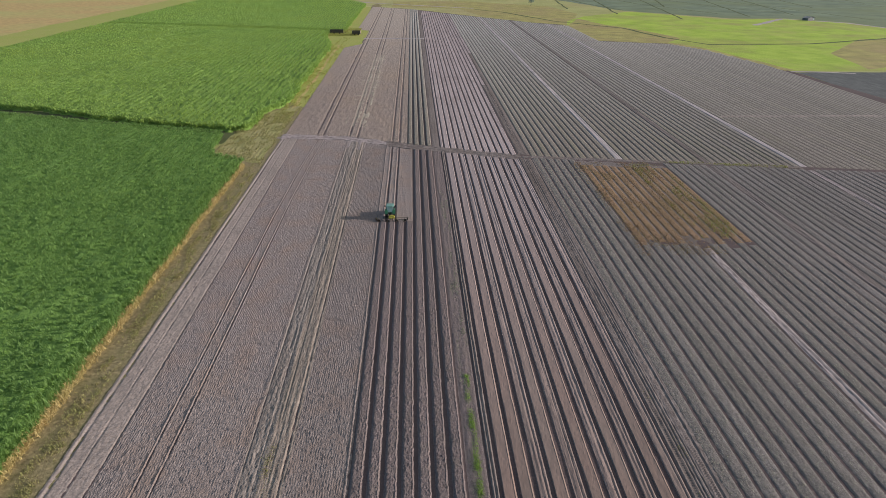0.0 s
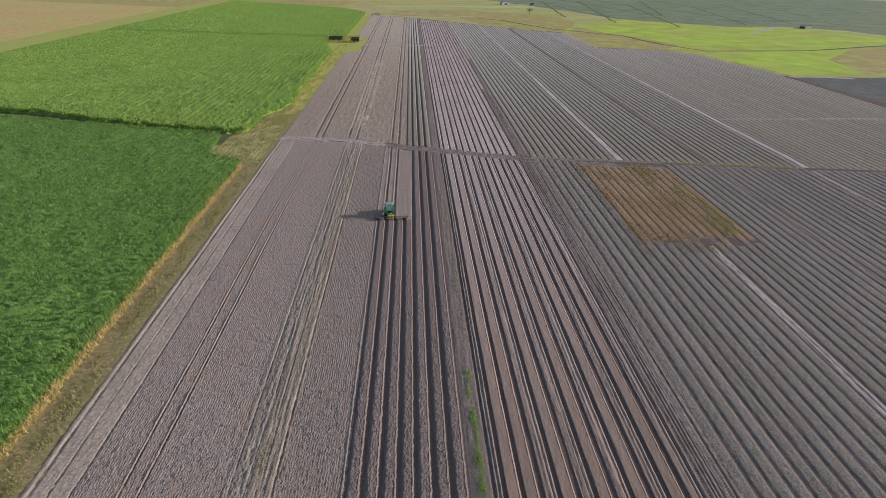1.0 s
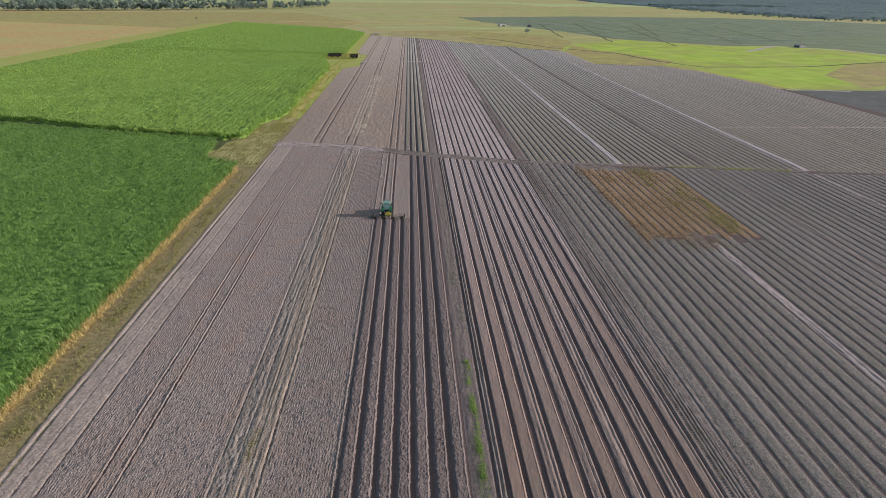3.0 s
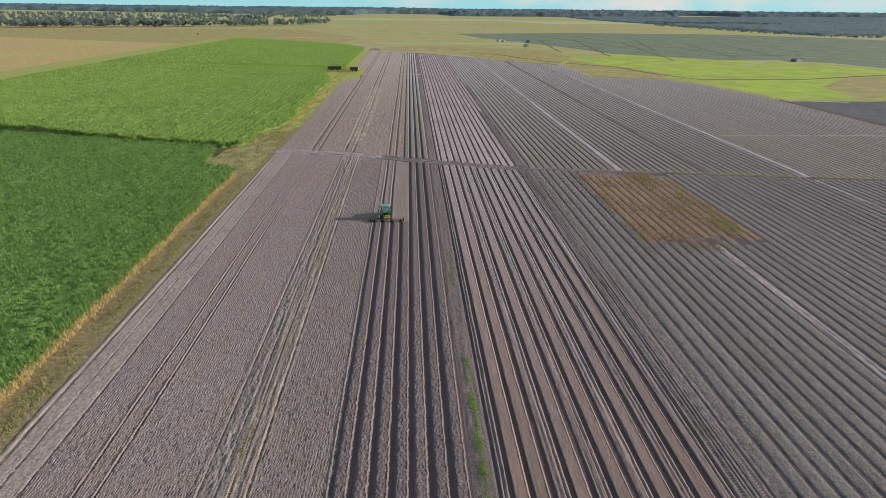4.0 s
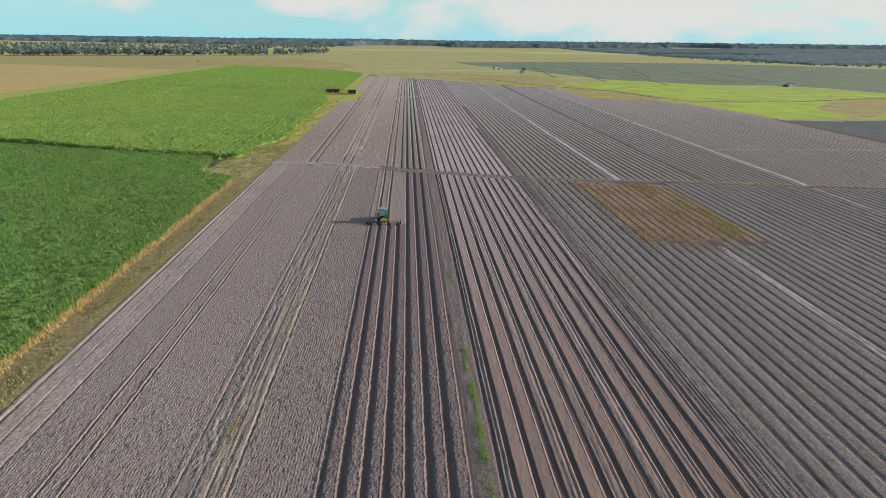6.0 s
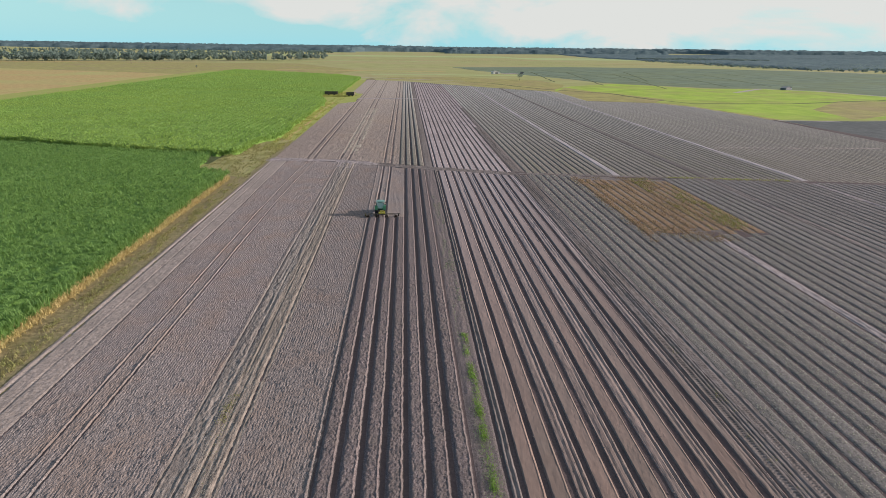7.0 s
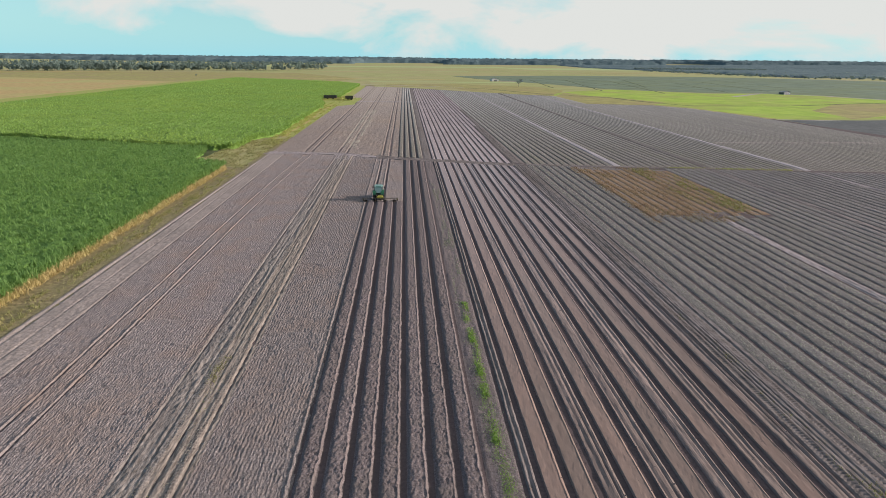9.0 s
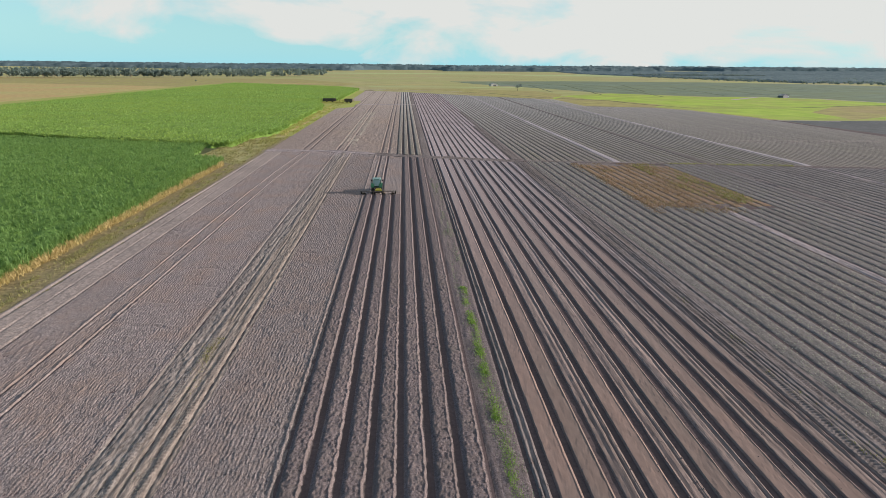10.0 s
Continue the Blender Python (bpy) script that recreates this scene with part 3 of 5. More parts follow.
def west(X, Y):
    z = tilled(X, Y)
    for x, w, d, r, s in ((-38.9, 0.30, 0.10, 0.06, 11), (-37.0, 0.13, 0.08, 0.02, 12), (-34.7, 0.15, 0.12, 0.03, 13), (-29.9, 0.15, 0.15, 0.09, 14), (-27.95, 0.15, 0.15, 0.09, 15)):
        bend = 1.3 * np.clip((Y - 115) / 55, 0, 1) ** 1.5 if s in (14, 15) else 0.0
        z = z + rut(X, Y, x + bend, w, d, r, s)
    z = z + rut(X, Y, -7.4, 0.24, 0.08, 0.07, 20)
    rough = np.exp(-(((X + 16.9) / 2.4) ** 4))
    z = z * (1 - 0.5 * rough) + rough * (0.04 + 0.05 * lumps(X / 0.24, Y / 3.5, 23) + 0.02 * lumps(X / 0.5, Y / 9, 24) + 0.04 * np.clip(lumps(X / 0.22, Y / 0.7, 25) - 0.2, 0, 1))
    churned = np.exp(-(((X + 18.1) / 0.75) ** 4)) * np.clip(2.5 * lumps(X * 0 + 3, Y / 5.5, 63), 0, 1)
    z = z + churned * (0.01 + 0.055 * lumps(X / 0.2, Y / 0.45, 64))
    for x, w in ((-19.5, 0.24), (-15.1, 0.26), (-17.0, 0.22)):
        z = z + np.exp(-(((X - x) / w) ** 4)) * (0.035 + 0.035 * np.sin(Y * 2 * np.pi / 0.34))
    for x, w, d, r, s in ((-19.1, 0.14, 0.075, 0.02, 16), (-17.5, 0.14, 0.06, 0.02, 17), (-16.3, 0.13, 0.05, 0.02, 18), (-14.7, 0.17, 0.085, 0.02, 19)):
        z = z + rut(X, Y, x, w, d, r, s)
    return np.maximum(z, -0.05)


TRACTOR_Y = 114.5
sheet("pale_margin", np.arange(-39.6, -34.55, 0.14), flat_line(NEAR), before_cross, 800, west, M_MARGIN, "pale beaten soil margin with wheel ruts", "track", rim=False)
for a, b, n, mat, name, text, kind_ in ((-34.6, -19.32, 196, M_TILLED, "tilled_field_west", "grey-brown harrowed soil with wheel ruts", "field soil"), (-19.32, -16.85, 33, M_OLDTRACK, "old_wheel_track", "dark cloddy half of the old wheel track", "track"), (-16.85, -14.2, 34, M_CHAFFY, "old_wheel_track", "streaky half of the old wheel track with pale chaff", "track"), (-14.2, -7.35, 92, M_TILLED_EAST, "tilled_field_east", "grey-brown harrowed soil beside the furrows", "field soil")):
    sheet(name, np.linspace(a, b, n), flat_line(NEAR_TILLED), before_cross, 1050, west, mat, text, kind_, rim=False, lean=1.45)


def ahead_of_tractor(X, Y):
    return np.maximum(tilled(X, Y) + rut(X, Y, -6.15, 0.30, 0.22, 0.08, 21) + rut(X, Y, -4.15, 0.30, 0.22, 0.08, 22), -0.05)


sheet("tilled_field_ahead", np.arange(-7.85, -0.3, 0.11), flat_line(TRACTOR_Y - 2.2), before_cross, 480, ahead_of_tractor, M_TILLED, "harrowed soil not yet furrowed, with two wheel ruts", "field soil")


def west_far(X, Y):
    z = 0.07 + 0.05 * lumps(X / 0.7, Y / 1.8, 31) + 0.04 * lumps(X / 4, Y / 3, 32)
    for x, s in ((-29.6, 14), (-27.6, 15), (-19.5, 16), (-17.0, 17), (-6.2, 21), (-4.2, 22)):
        z = z + rut(X, Y, x, 0.36, 0.22, 0.07, s)
    return np.maximum(z, -0.05)


sheet("pale_margin", np.arange(-39.2, -34.3, 0.35), after_cross, run([(-39.2, 354), (-34.3, 363)]), 200, west_far, M_TILLED_FAR, "beaten soil margin of the far field", "track", rim=False)
sheet("tilled_field_far", np.arange(-34.6, -29.9, 0.24), after_cross, run([(-34.6, 363), (-29.9, 370)]), 300, west_far, M_TILLED_FAR, "grey-brown harrowed soil narrowing before the parked trailers", "field soil")
sheet("tilled_field_far", np.arange(-38.6, -29.9, 0.3), run([(-38.6, 443), (-36.5, 438), (-29.9, 434)]), FIELD_END, 200, west_far, M_TILLED_FAR, "grey-brown harrowed soil behind the parked trailers", "field soil")
sheet("tilled_field_far", np.arange(-30.1, -1.6, 0.24), after_cross, FIELD_END, 520, west_far, M_TILLED_FAR, "grey-brown harrowed soil beyond the crossing track", "field soil")


def trodden(X, Y):
    return 0.07 + 0.10 * lumps(X / 1.6, Y / 0.5, 41) + 0.06 * lumps(X / 0.5, Y / 0.4, 42)


sheet("crossing_track", np.arange(-40, -7.9, 0.3), lambda x: CROSS(x) - 2.2 + float(lumps(x / 1.4, 7.5, 43)), lambda x: CROSS(x) + 2.3 + float(lumps(x / 1.2, 9.5, 44)), 40, trodden, M_WORN, "pale beaten earth track across the field", "track", rim=False)
sheet("crossing_track", np.arange(-8, 30, 0.3), lambda x: CROSS(x) - 2.6, lambda x: CROSS(x) + 2.6 - 0.02 * (x + 8), 36, trodden, M_TYRED, "grey trodden earth track across the field", "track", rim=False)
sheet("crossing_track_east", np.arange(30, 104, 0.4), lambda x: CROSS(x) - 1.0, lambda x: CROSS(x) + 0.8, 8, trodden, M_TYRED, "narrow grassy headland track between crop rows", "track")
sheet("headland_path", np.arange(-31, 8, 0.5), flat_line(391.5), flat_line(394.8), 8, lambda X, Y: 0.6 * trodden(X, Y) + 0.14, M_PALE, "pale path across the far end of the field", "track")



sheet("worn_patch", np.arange(-20.5, -13.5, 0.25), lambda x: CROSS(x) - 9.0 + 2.0 * float(lumps(x / 1.2, 0.5, 88)), lambda x: CROSS(x) + 1.5 + float(lumps(x / 1.2, 4.5, 89)), 60, lambda X, Y: 0.02 + 0.09 * np.exp(-(((X + 15.6) / 0.8) ** 2)) + 0.08 * np.exp(-(((X + 18.7) / 0.6) ** 2)) + 0.06 * lumps(X / 0.5, Y / 2.5, 90), M_WORN, "pale worn soil where the old wheel track meets the crossing", "track")


def chaff(X, Y):
    rung = np.exp(-((((Y + 0.15 * X) % 7.0 - 3.5) / 0.6) ** 2)) * (lumps(X / 9, Y / 25, 38) > -0.2)
    along = np.exp(-(((X + 15.6) / 0.7) ** 2)) + np.exp(-(((X + 18.6) / 0.5) ** 2))
    return -0.01 + 0.10 * rung + 0.07 * along + 0.035 * lumps(X / 0.6, Y / 9, 35) + 0.04 * lumps(X / 0.4, Y / 1.0, 37)


sheet("chaff", np.arange(-22.5, -13.7, 0.2), lambda x: CROSS(x) + 14, flat_line(330.0), 500, lambda X, Y: chaff(X, Y) + 0.02, M_STRAWSOIL, "streaks and rungs of pale chaff along the old wheel track", "chaff")

# ---- furrows drawn by the tractor ----
FURROW, PITCH_ = -7.5, 1.84


def ridge(x0, y_from, y_to, rows, seed, fine=True):
    """One cloddy ridge between two furrows, from the furrow at x0 to the next."""
    u = np.concatenate([np.arange(0.22, 1.27, 0.07), np.arange(1.29, 1.68, 0.045)]) if fine else np.array([0.36, 0.43, 0.54, 0.75, 1.0, 1.2, 1.31, 1.36, 1.44, 1.5, 1.58, 1.66])

    def height(X, Y):
        w = X - x0 - 0.03 * lumps(Y / 1.3, Y * 0 + seed, seed) - 0.055 * lumps(Y / 0.42, X / 0.6 + seed, seed + 5) - 0.05 * lumps(Y / 0.21, X / 0.3, seed + 6)
        z = np.interp(w, [0.27, 0.34, 0.47, 0.65, 1.22, 1.33, 1.38, 1.44, 1.47, 1.53, 1.58], [0.0, 0.09, 0.20, 0.225, 0.205, 0.185, 0.195, 0.232, 0.21, 0.06, 0.0])
        z = z + 0.03 * 1.3 * np.exp(-(((w - 1.44) / 0.07) ** 2)) * lumps(Y / 0.2, X / 0.3, seed + 9)
        top = np.clip((w - 0.26) / 0.15, 0, 1) * np.clip((1.40 - w) / 0.12, 0, 1)
        return np.maximum(z + top * (0.025 * lumps(X / 0.3, Y / 0.4, seed + 7) + 0.048 * lumps(X / 0.11, Y / 0.16, seed + 8)) + 0.035 * np.exp(-(((w - 1.44) / 0.1) ** 2)) * lumps(X / 0.09, Y / 0.13, seed + 3), 0)

    return sheet("soil_ridge", x0 + u, flat_line(y_from), y_to if callable(y_to) else flat_line(y_to), rows, height, M_CLOD if fine else M_CROP_FAR, "cloddy brown soil ridge between two fresh furrows", "soil ridge", "thing", (x0 + 0.9, y_from), "ridges behind the tractor", lean=1.4)


for k in range(8):
    x0 = FURROW + PITCH_ * k
    if k < 4:
        ridge(x0, NEAR, TRACTOR_Y - 2.4, 900, 50 + 10 * k)
    elif k < 7:
        ridge(x0, NEAR, before_cross(x0), 1050, 50 + 10 * k)
    if k >= 3 and k < 7:
        ridge(x0, after_cross(x0), FIELD_END(x0), 360, 250 + 10 * k, fine=False)


# ---- weedy strip and raised beds ----
def weedy(X, Y):
    return np.maximum(0.05 + 0.04 * lumps(X / 0.22, Y / 5, 61) + 0.03 * lumps(X / 0.15, Y / 0.4, 62) - 0.06 * np.exp(-((X - 5.45) / 0.2) ** 2), 0)


sheet("weedy_strip", np.arange(5.4, 7.8, 0.15), flat_line(NEAR), before_cross, 700, weedy, M_CLOD, "trodden grey soil strip with patches of weeds", "field soil")
sheet("weedy_strip_far", np.arange(5.45, 7.7, 0.3), after_cross, FIELD_END, 160, weedy, M_TYRED, "trodden grey soil strip in the far field", "field soil")

EDGE, BED = 8.57, 1.83


def bed(k, y_from, y_to, rows, material, label, seed, width=1.16, top=0.20, rough=0.0):
    """One raised bed with a flat top and steep sides; its sunny edge lies at EDGE + BED * k."""
    e = EDGE + BED * k
    us = np.concatenate([[0, 0.06, 0.09, 0.14], np.linspace(0.22, width - 0.24, 7), width + np.array([-0.17, -0.12, -0.07, -0.02, 0.03, 0.07])])

    def height(X, Y):
        w = (X - (e - width)) - 0.03 * lumps(Y / 2.5, Y * 0 + seed, seed) - 0.02 * lumps(Y / 0.6, Y * 0 + seed, seed + 4)
        z = np.interp(w, [0.0, 0.06, 0.09, 0.28, width - 0.17, width - 0.12, width - 0.02, width + 0.06], [0.0, 0.9 * top, 0.98 * top, 0.97 * top, 0.96 * top, 1.20 * top, 0.70 * top, 0.0])
        z = z - rough * 0.07 * np.exp(-(((w - (width - 0.36)) / 0.09) ** 2))
        return np.maximum(z + (0.014 * lumps(X / 0.2, Y / 0.4, seed + 1) + 0.016 * lumps(X / 0.6, Y / 3, seed + 2) + rough * (0.02 * lumps(X / 0.3, Y / 0.9, seed + 3) + 0.045 * lumps(X / 0.22, Y / 12, seed + 6))) * (z > 0.5 * top), 0)

    return sheet("raised_bed", e - width + us, flat_line(y_from), flat_line(y_to), rows, height, material, label, "raised bed", "thing", (e - width / 2, y_from), "raised beds", smooth=False, lean=1.35)


for k in range(12):
    x = EDGE + BED * k
    smooth_bed = k in (1, 2, 4, 6, 8, 10)
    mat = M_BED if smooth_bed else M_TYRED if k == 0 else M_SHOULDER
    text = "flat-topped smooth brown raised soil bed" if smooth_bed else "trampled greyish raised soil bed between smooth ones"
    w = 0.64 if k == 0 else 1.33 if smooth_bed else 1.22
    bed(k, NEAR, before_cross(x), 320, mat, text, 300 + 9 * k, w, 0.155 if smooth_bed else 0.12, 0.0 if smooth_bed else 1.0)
    bed(k, after_cross(x) - 0.4, FIELD_END(x) - 2, 130, M_BED_FAR, text, 500 + 9 * k, w, 0.14 if smooth_bed else 0.105)


for k, y in ((12, 250.0), (13, 335.0)):
    bed(k, y, FIELD_END(EDGE + BED * k) - 2, 100, M_BED_FAR, "flat-topped pale raised bed where the lane ends", 640 + 9 * k, 1.3, 0.14)


# ---- tyre lane ----
def lane(X, Y):
    z = 0.08 + 0.035 * lumps(X / 0.2, Y / 16, 70) + 0.016 * lumps(X / 0.2, Y / 0.4, 71)
    for x, deep in ((31.78, 0.10), (29.5, 0.05)):
        tread = np.sin(Y * 2 * np.pi / 0.34 + 6 * np.abs(X - x)) * np.exp(-(((X - x) / 0.27) ** 4))
        z = z + deep * tread * np.clip(0.75 + 0.6 * lumps(Y / 9, X * 0 + x, 72), 0.2, 1)
    for x, s in ((29.0, 71), (30.05, 73), (30.5, 75), (30.95, 76)):
        z = z + rut(X, Y, x, 0.11, 0.075, 0.03, s)
    z = z - 0.10 * np.exp(-(((X - 32.22) / 0.14) ** 2)) + 0.05 * np.exp(-(((X - 32.42) / 0.07) ** 2))
    return np.maximum(z, 0)


sheet("tyre_lane", np.arange(28.95, 33.0, 0.08), flat_line(NEAR), before_cross, 1600, lane, M_TYRED, "grey soil lane pressed with tractor tyre marks", "track", lean=1.5)
sheet("tyre_lane_far", np.arange(29.2, 32.6, 0.3), after_cross, run([(29.2, 252), (30.7, 254), (30.9, 337), (32.6, 339)]), 200, lane, M_TYRED, "grey soil lane in the far field", "track")

# ---- crop rows ----
ROW0, ROW = 34.49, 1.92
TRACKS = ((55.85, 57.3), (103.85, 105.25), (78.8, 80.5))


def crop_row(x, y_from, y_to, step, seed, material=M_CROP, label="raised bed of grey soil with sparse seedlings", top=0.078, rough=0.8):
    if y_to - y_from < 2:
        return None
    us = np.array([0.18, 0.27, 0.38, 0.55, 0.8, 1.0, 1.2, 1.42, 1.6, 1.74])

    def height(X, Y):
        w = X - x - 0.04 * lumps(Y / 1.5, Y * 0 + seed, seed)
        z = np.interp(w, [0.18, 0.36, 0.6, 1.3, 1.58, 1.74], [0.0, 0.8 * top, top, top, 0.85 * top, 0.0])
        return np.maximum(z + rough * (0.05 * lumps(X / 0.3, Y / 0.5, seed + 1) + 0.03 * lumps(X / 0.15, Y / 0.3, seed + 2)) * (z > 0.4 * top), 0)

    return sheet("planted_bed", x + us, flat_line(y_from), flat_line(y_to), max(8, int((y_to - y_from) / step)), height, material, label, "planted bed", "thing", (x + 0.96, y_from), "planted beds")


for k in range(-1, 76):
    x = ROW0 + ROW * k
    mid = x + 0.96
    if any(a < mid < b for a, b in TRACKS):
        continue
    near_end = 100.0 + 2.5 * float(lumps(mid, 0.3, 92)) if 44.0 < mid < 66.6 else CROSS(mid) - 0.9
    crop_row(x, NEAR if x < 90 else 60.0, near_end, 0.38 if x < 50 else 0.6 if x < 70 else 1.5, 700 + 7 * k)
    crop_row(x, CROSS(mid) + 0.9, FIELD_END(mid) - 2, 3.5, 1300 + 7 * k, M_CROP_FAR, top=0.125 if x < 107 else 0.055, rough=0.25)


def wheel_track(X, Y):
    return np.maximum(0.05 + 0.06 * lumps(X / 0.28, Y / 8, 81) + 0.03 * lumps(X / 0.2, Y / 0.7, 82) + 0.03 * lumps(X / 0.8, Y / 5, 83), 0.0)


for (a, b), starts, mat in zip(TRACKS, ((NEAR, 98.0), (60.0, None), (40.0, None)), (M_WORN, M_WORN, M_TYRED)):
    text = "pale wheel track between the crop rows" if mat is M_WORN else "rough grey unplanted strip between the crop rows"
    sheet("farm_track", np.linspace(a, b, 14), flat_line(starts[0]), flat_line(starts[1]) if starts[1] else before_cross, 240, wheel_track, mat, text, "track")
    sheet("farm_track", np.linspace(a - 0.25, b + 0.25, 10), lambda x: CROSS(x) + 1.0, FIELD_END, 160, lambda X, Y: wheel_track(X, Y) + 0.11, M_PALE if mat is M_WORN else mat, text, "track")
sheet("headland_path", np.arange(62, 118, 0.5), lambda x: 404.0 - 0.16 * x, lambda x: 405.6 - 0.16 * x, 6, lambda X, Y: 0.13 + 0.06 * lumps(X / 1.5, Y, 84), M_MARGIN_DRY, "pale path across the far crop rows", "track")


sheet("headland_path", np.arange(107, 168, 0.5), lambda x: 196.4 + 0.6 * float(lumps(x / 5, 0.5, 85)), lambda x: 198.0 + 0.6 * float(lumps(x / 5, 3.5, 86)), 6, lambda X, Y: 0.10 + 0.06 * lumps(X / 1.5, Y, 87), M_MARGIN_DRY, "thin pale path across the far crop rows", "track")
sheet("dead_crop_ground", np.arange(44.2, 66.6, 0.25), lambda x: 100.5 + 2.5 * float(lumps(x / 0.8, 0.3, 95)), lambda x: CROSS(x) - 1.4 - 0.08 * (x - 44) + float(lumps(x / 0.8, 4.3, 96)), 90, lambda X, Y: 0.006 + 0.006 * lumps(X / 0.5, Y / 0.7, 97), M_TYRED, "trampled soil between rows of dead crop", "field soil")
for k in range(5, 17):
    x = ROW0 + ROW * k
    crop_row(x, 101.0 + 3.0 * float(lumps(k * 1.7, 0.3, 93)), 147.5 - 0.12 * (x - 44) + 1.2 * float(lumps(k * 1.3, 4.3, 94)), 0.35, 2600 + 7 * k, M_TAN, "raised bed of tan dead crop", 0.10)


# ---- sugar cane ----
def near_cane(X, Y):
    ragged = 0.4 * lumps(X / 3, Y / 3, 1)
    top = np.interp(X, [-400, -138, -113, -91, -73, -57, -55.8, -53.5, -44], [285, 200, 192, 185, 180, 174.5, 160, 154, 149])
    return (X < -44.7 + ragged) & (Y < top + ragged)


def far_cane(X, Y):
    ragged = 1.1 * lumps(X / 3, Y / 3, 2) + 0.5 * lumps(X / 1.1, Y / 1.1, 3)
    low = np.interp(X, [-230, -142, -127, -103, -78, -64, -52, -50.5, -49.8, -45], [240, 210.5, 206.5, 195.5, 186, 181.8, 181, 184, 206, 213])
    right = np.interp(Y, [180, 205, 213, 250, 356, 368, 398, 418, 425, 640], [-50, -49.5, -45.6, -45.4, -46.5, -49, -55.5, -56, -46, -46])
    gap = np.abs(Y - np.interp(X, [-211, -52], [463, 426]) - 0.6 * ragged) < 2.3
    return ~gap & (Y > low + ragged) & (X < right + ragged) & (X > -222) & (Y < np.interp(X, [-222, -78, -45], [820, 700, 640]))


def cane(name, xs, ys, where, top, material, label, seed, under=0.75, rows_=0.0):
    """Canopy sheet and, above it, arching leaves; one field of cane."""
    X, Y = np.meshgrid(xs, ys, indexing="ij")
    inside = where(X, Y) & where(X + 1.3, Y) & where(X, Y - 1.3) & where(X, Y + 1.3)
    Z = np.where(inside, top - under + 0.35 * lumps(X / 0.9, Y / 1.1, seed) + 0.2 * lumps(X / 4, Y / 4, seed + 1) + rows_ * np.cos((X + 222) * 2 * np.pi / 2.35 + 0.7 * lumps(X / 6, Y / 9, seed + 2)), 0.0)
    f = grid_faces(len(xs), len(ys))
    f = f[inside.ravel()[f].any(1)]
    body = new(name, mesh_of(name, np.stack([X, Y, Z], -1).reshape(-1, 3), f, material))
    tagged(body, label, "sugar cane", kind="stuff")
    return body


def leaves_for(parent, px, py, top, count, length, width, seed, material, name="foliage", rise=0.8, lean=(0.4, 1.1), swell=(0.35, 3, 3), joints=3):
    z = top - 0.55 + swell[0] * lumps(px / swell[1], py / swell[2], seed) + 0.15 * lumps(px / 12, py / 12, seed + 1)
    v, f = blades(np.stack([px, py, z], 1), count, length, width, rise, seed, lean, joints)
    ob = new(name, mesh_of(name, v, f, material, smooth=False))
    ob.parent = parent
    return tagged(ob, kind="stuff")




def cane_face(parent, xs, ys, gap, where, count, length, width, seed, material):
    """Leaves down the open sides of a cane field."""
    X, Y = (g.ravel() for g in np.meshgrid(np.arange(*xs, gap), np.arange(*ys, gap)))
    k = where(X, Y) & ~(where(X + 1.4, Y) & where(X, Y - 1.4) & where(X, Y + 1.4))
    X, Y = np.tile(X[k], 2), np.tile(Y[k], 2)
    r = np.random.default_rng(seed)
    z = r.uniform(0.5, CANE_TOP - 0.6, len(X))
    v, f = blades(np.stack([X + r.normal(0, 0.2, len(X)), Y + r.normal(0, 0.2, len(X)), z], 1), count, length, width, 0.8, seed, (0.3, 1.0), 2)
    ob = new("foliage", mesh_of("foliage", v, f, material, smooth=False))
    ob.parent = parent
    return tagged(ob, kind="stuff")


CANE_TOP = 2.2
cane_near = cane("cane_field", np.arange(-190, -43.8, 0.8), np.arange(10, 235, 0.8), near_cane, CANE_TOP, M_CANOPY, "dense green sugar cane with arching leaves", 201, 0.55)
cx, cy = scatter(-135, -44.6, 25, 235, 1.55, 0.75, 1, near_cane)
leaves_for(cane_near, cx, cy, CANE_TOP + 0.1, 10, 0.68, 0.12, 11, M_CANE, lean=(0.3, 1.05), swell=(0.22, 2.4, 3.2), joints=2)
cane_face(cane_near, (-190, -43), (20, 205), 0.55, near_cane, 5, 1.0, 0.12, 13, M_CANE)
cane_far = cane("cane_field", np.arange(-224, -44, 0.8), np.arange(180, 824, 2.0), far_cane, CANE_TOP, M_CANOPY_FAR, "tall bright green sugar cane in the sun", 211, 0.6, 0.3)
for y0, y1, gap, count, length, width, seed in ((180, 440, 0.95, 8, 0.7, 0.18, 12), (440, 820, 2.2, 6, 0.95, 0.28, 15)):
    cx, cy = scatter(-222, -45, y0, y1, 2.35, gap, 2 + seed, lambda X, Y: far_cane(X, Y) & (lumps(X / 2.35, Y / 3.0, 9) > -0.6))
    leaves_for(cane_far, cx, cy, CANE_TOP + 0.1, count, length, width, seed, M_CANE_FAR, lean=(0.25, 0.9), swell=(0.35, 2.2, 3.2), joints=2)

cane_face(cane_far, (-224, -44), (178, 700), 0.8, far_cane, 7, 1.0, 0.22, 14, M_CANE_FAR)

# dry leaves that hang on the sunny edge of the cane
rng = np.random.default_rng(7)
ey = rng.uniform(15, 148, 4200)
ex = -44.5 + rng.normal(0, 0.28, len(ey))
v, f = blades(np.stack([ex, ey, rng.uniform(0.0, 0.8, len(ey)) ** 1.2], 1), 3, 0.75, 0.07, 0.7, 17, (0.3, 1.0), 2)
tagged(new("dry_cane_edge", mesh_of("dry_cane_edge", v, f, M_STRAW, smooth=False)), "golden dry cane leaves along the field edge", "dry leaves", kind="stuff")


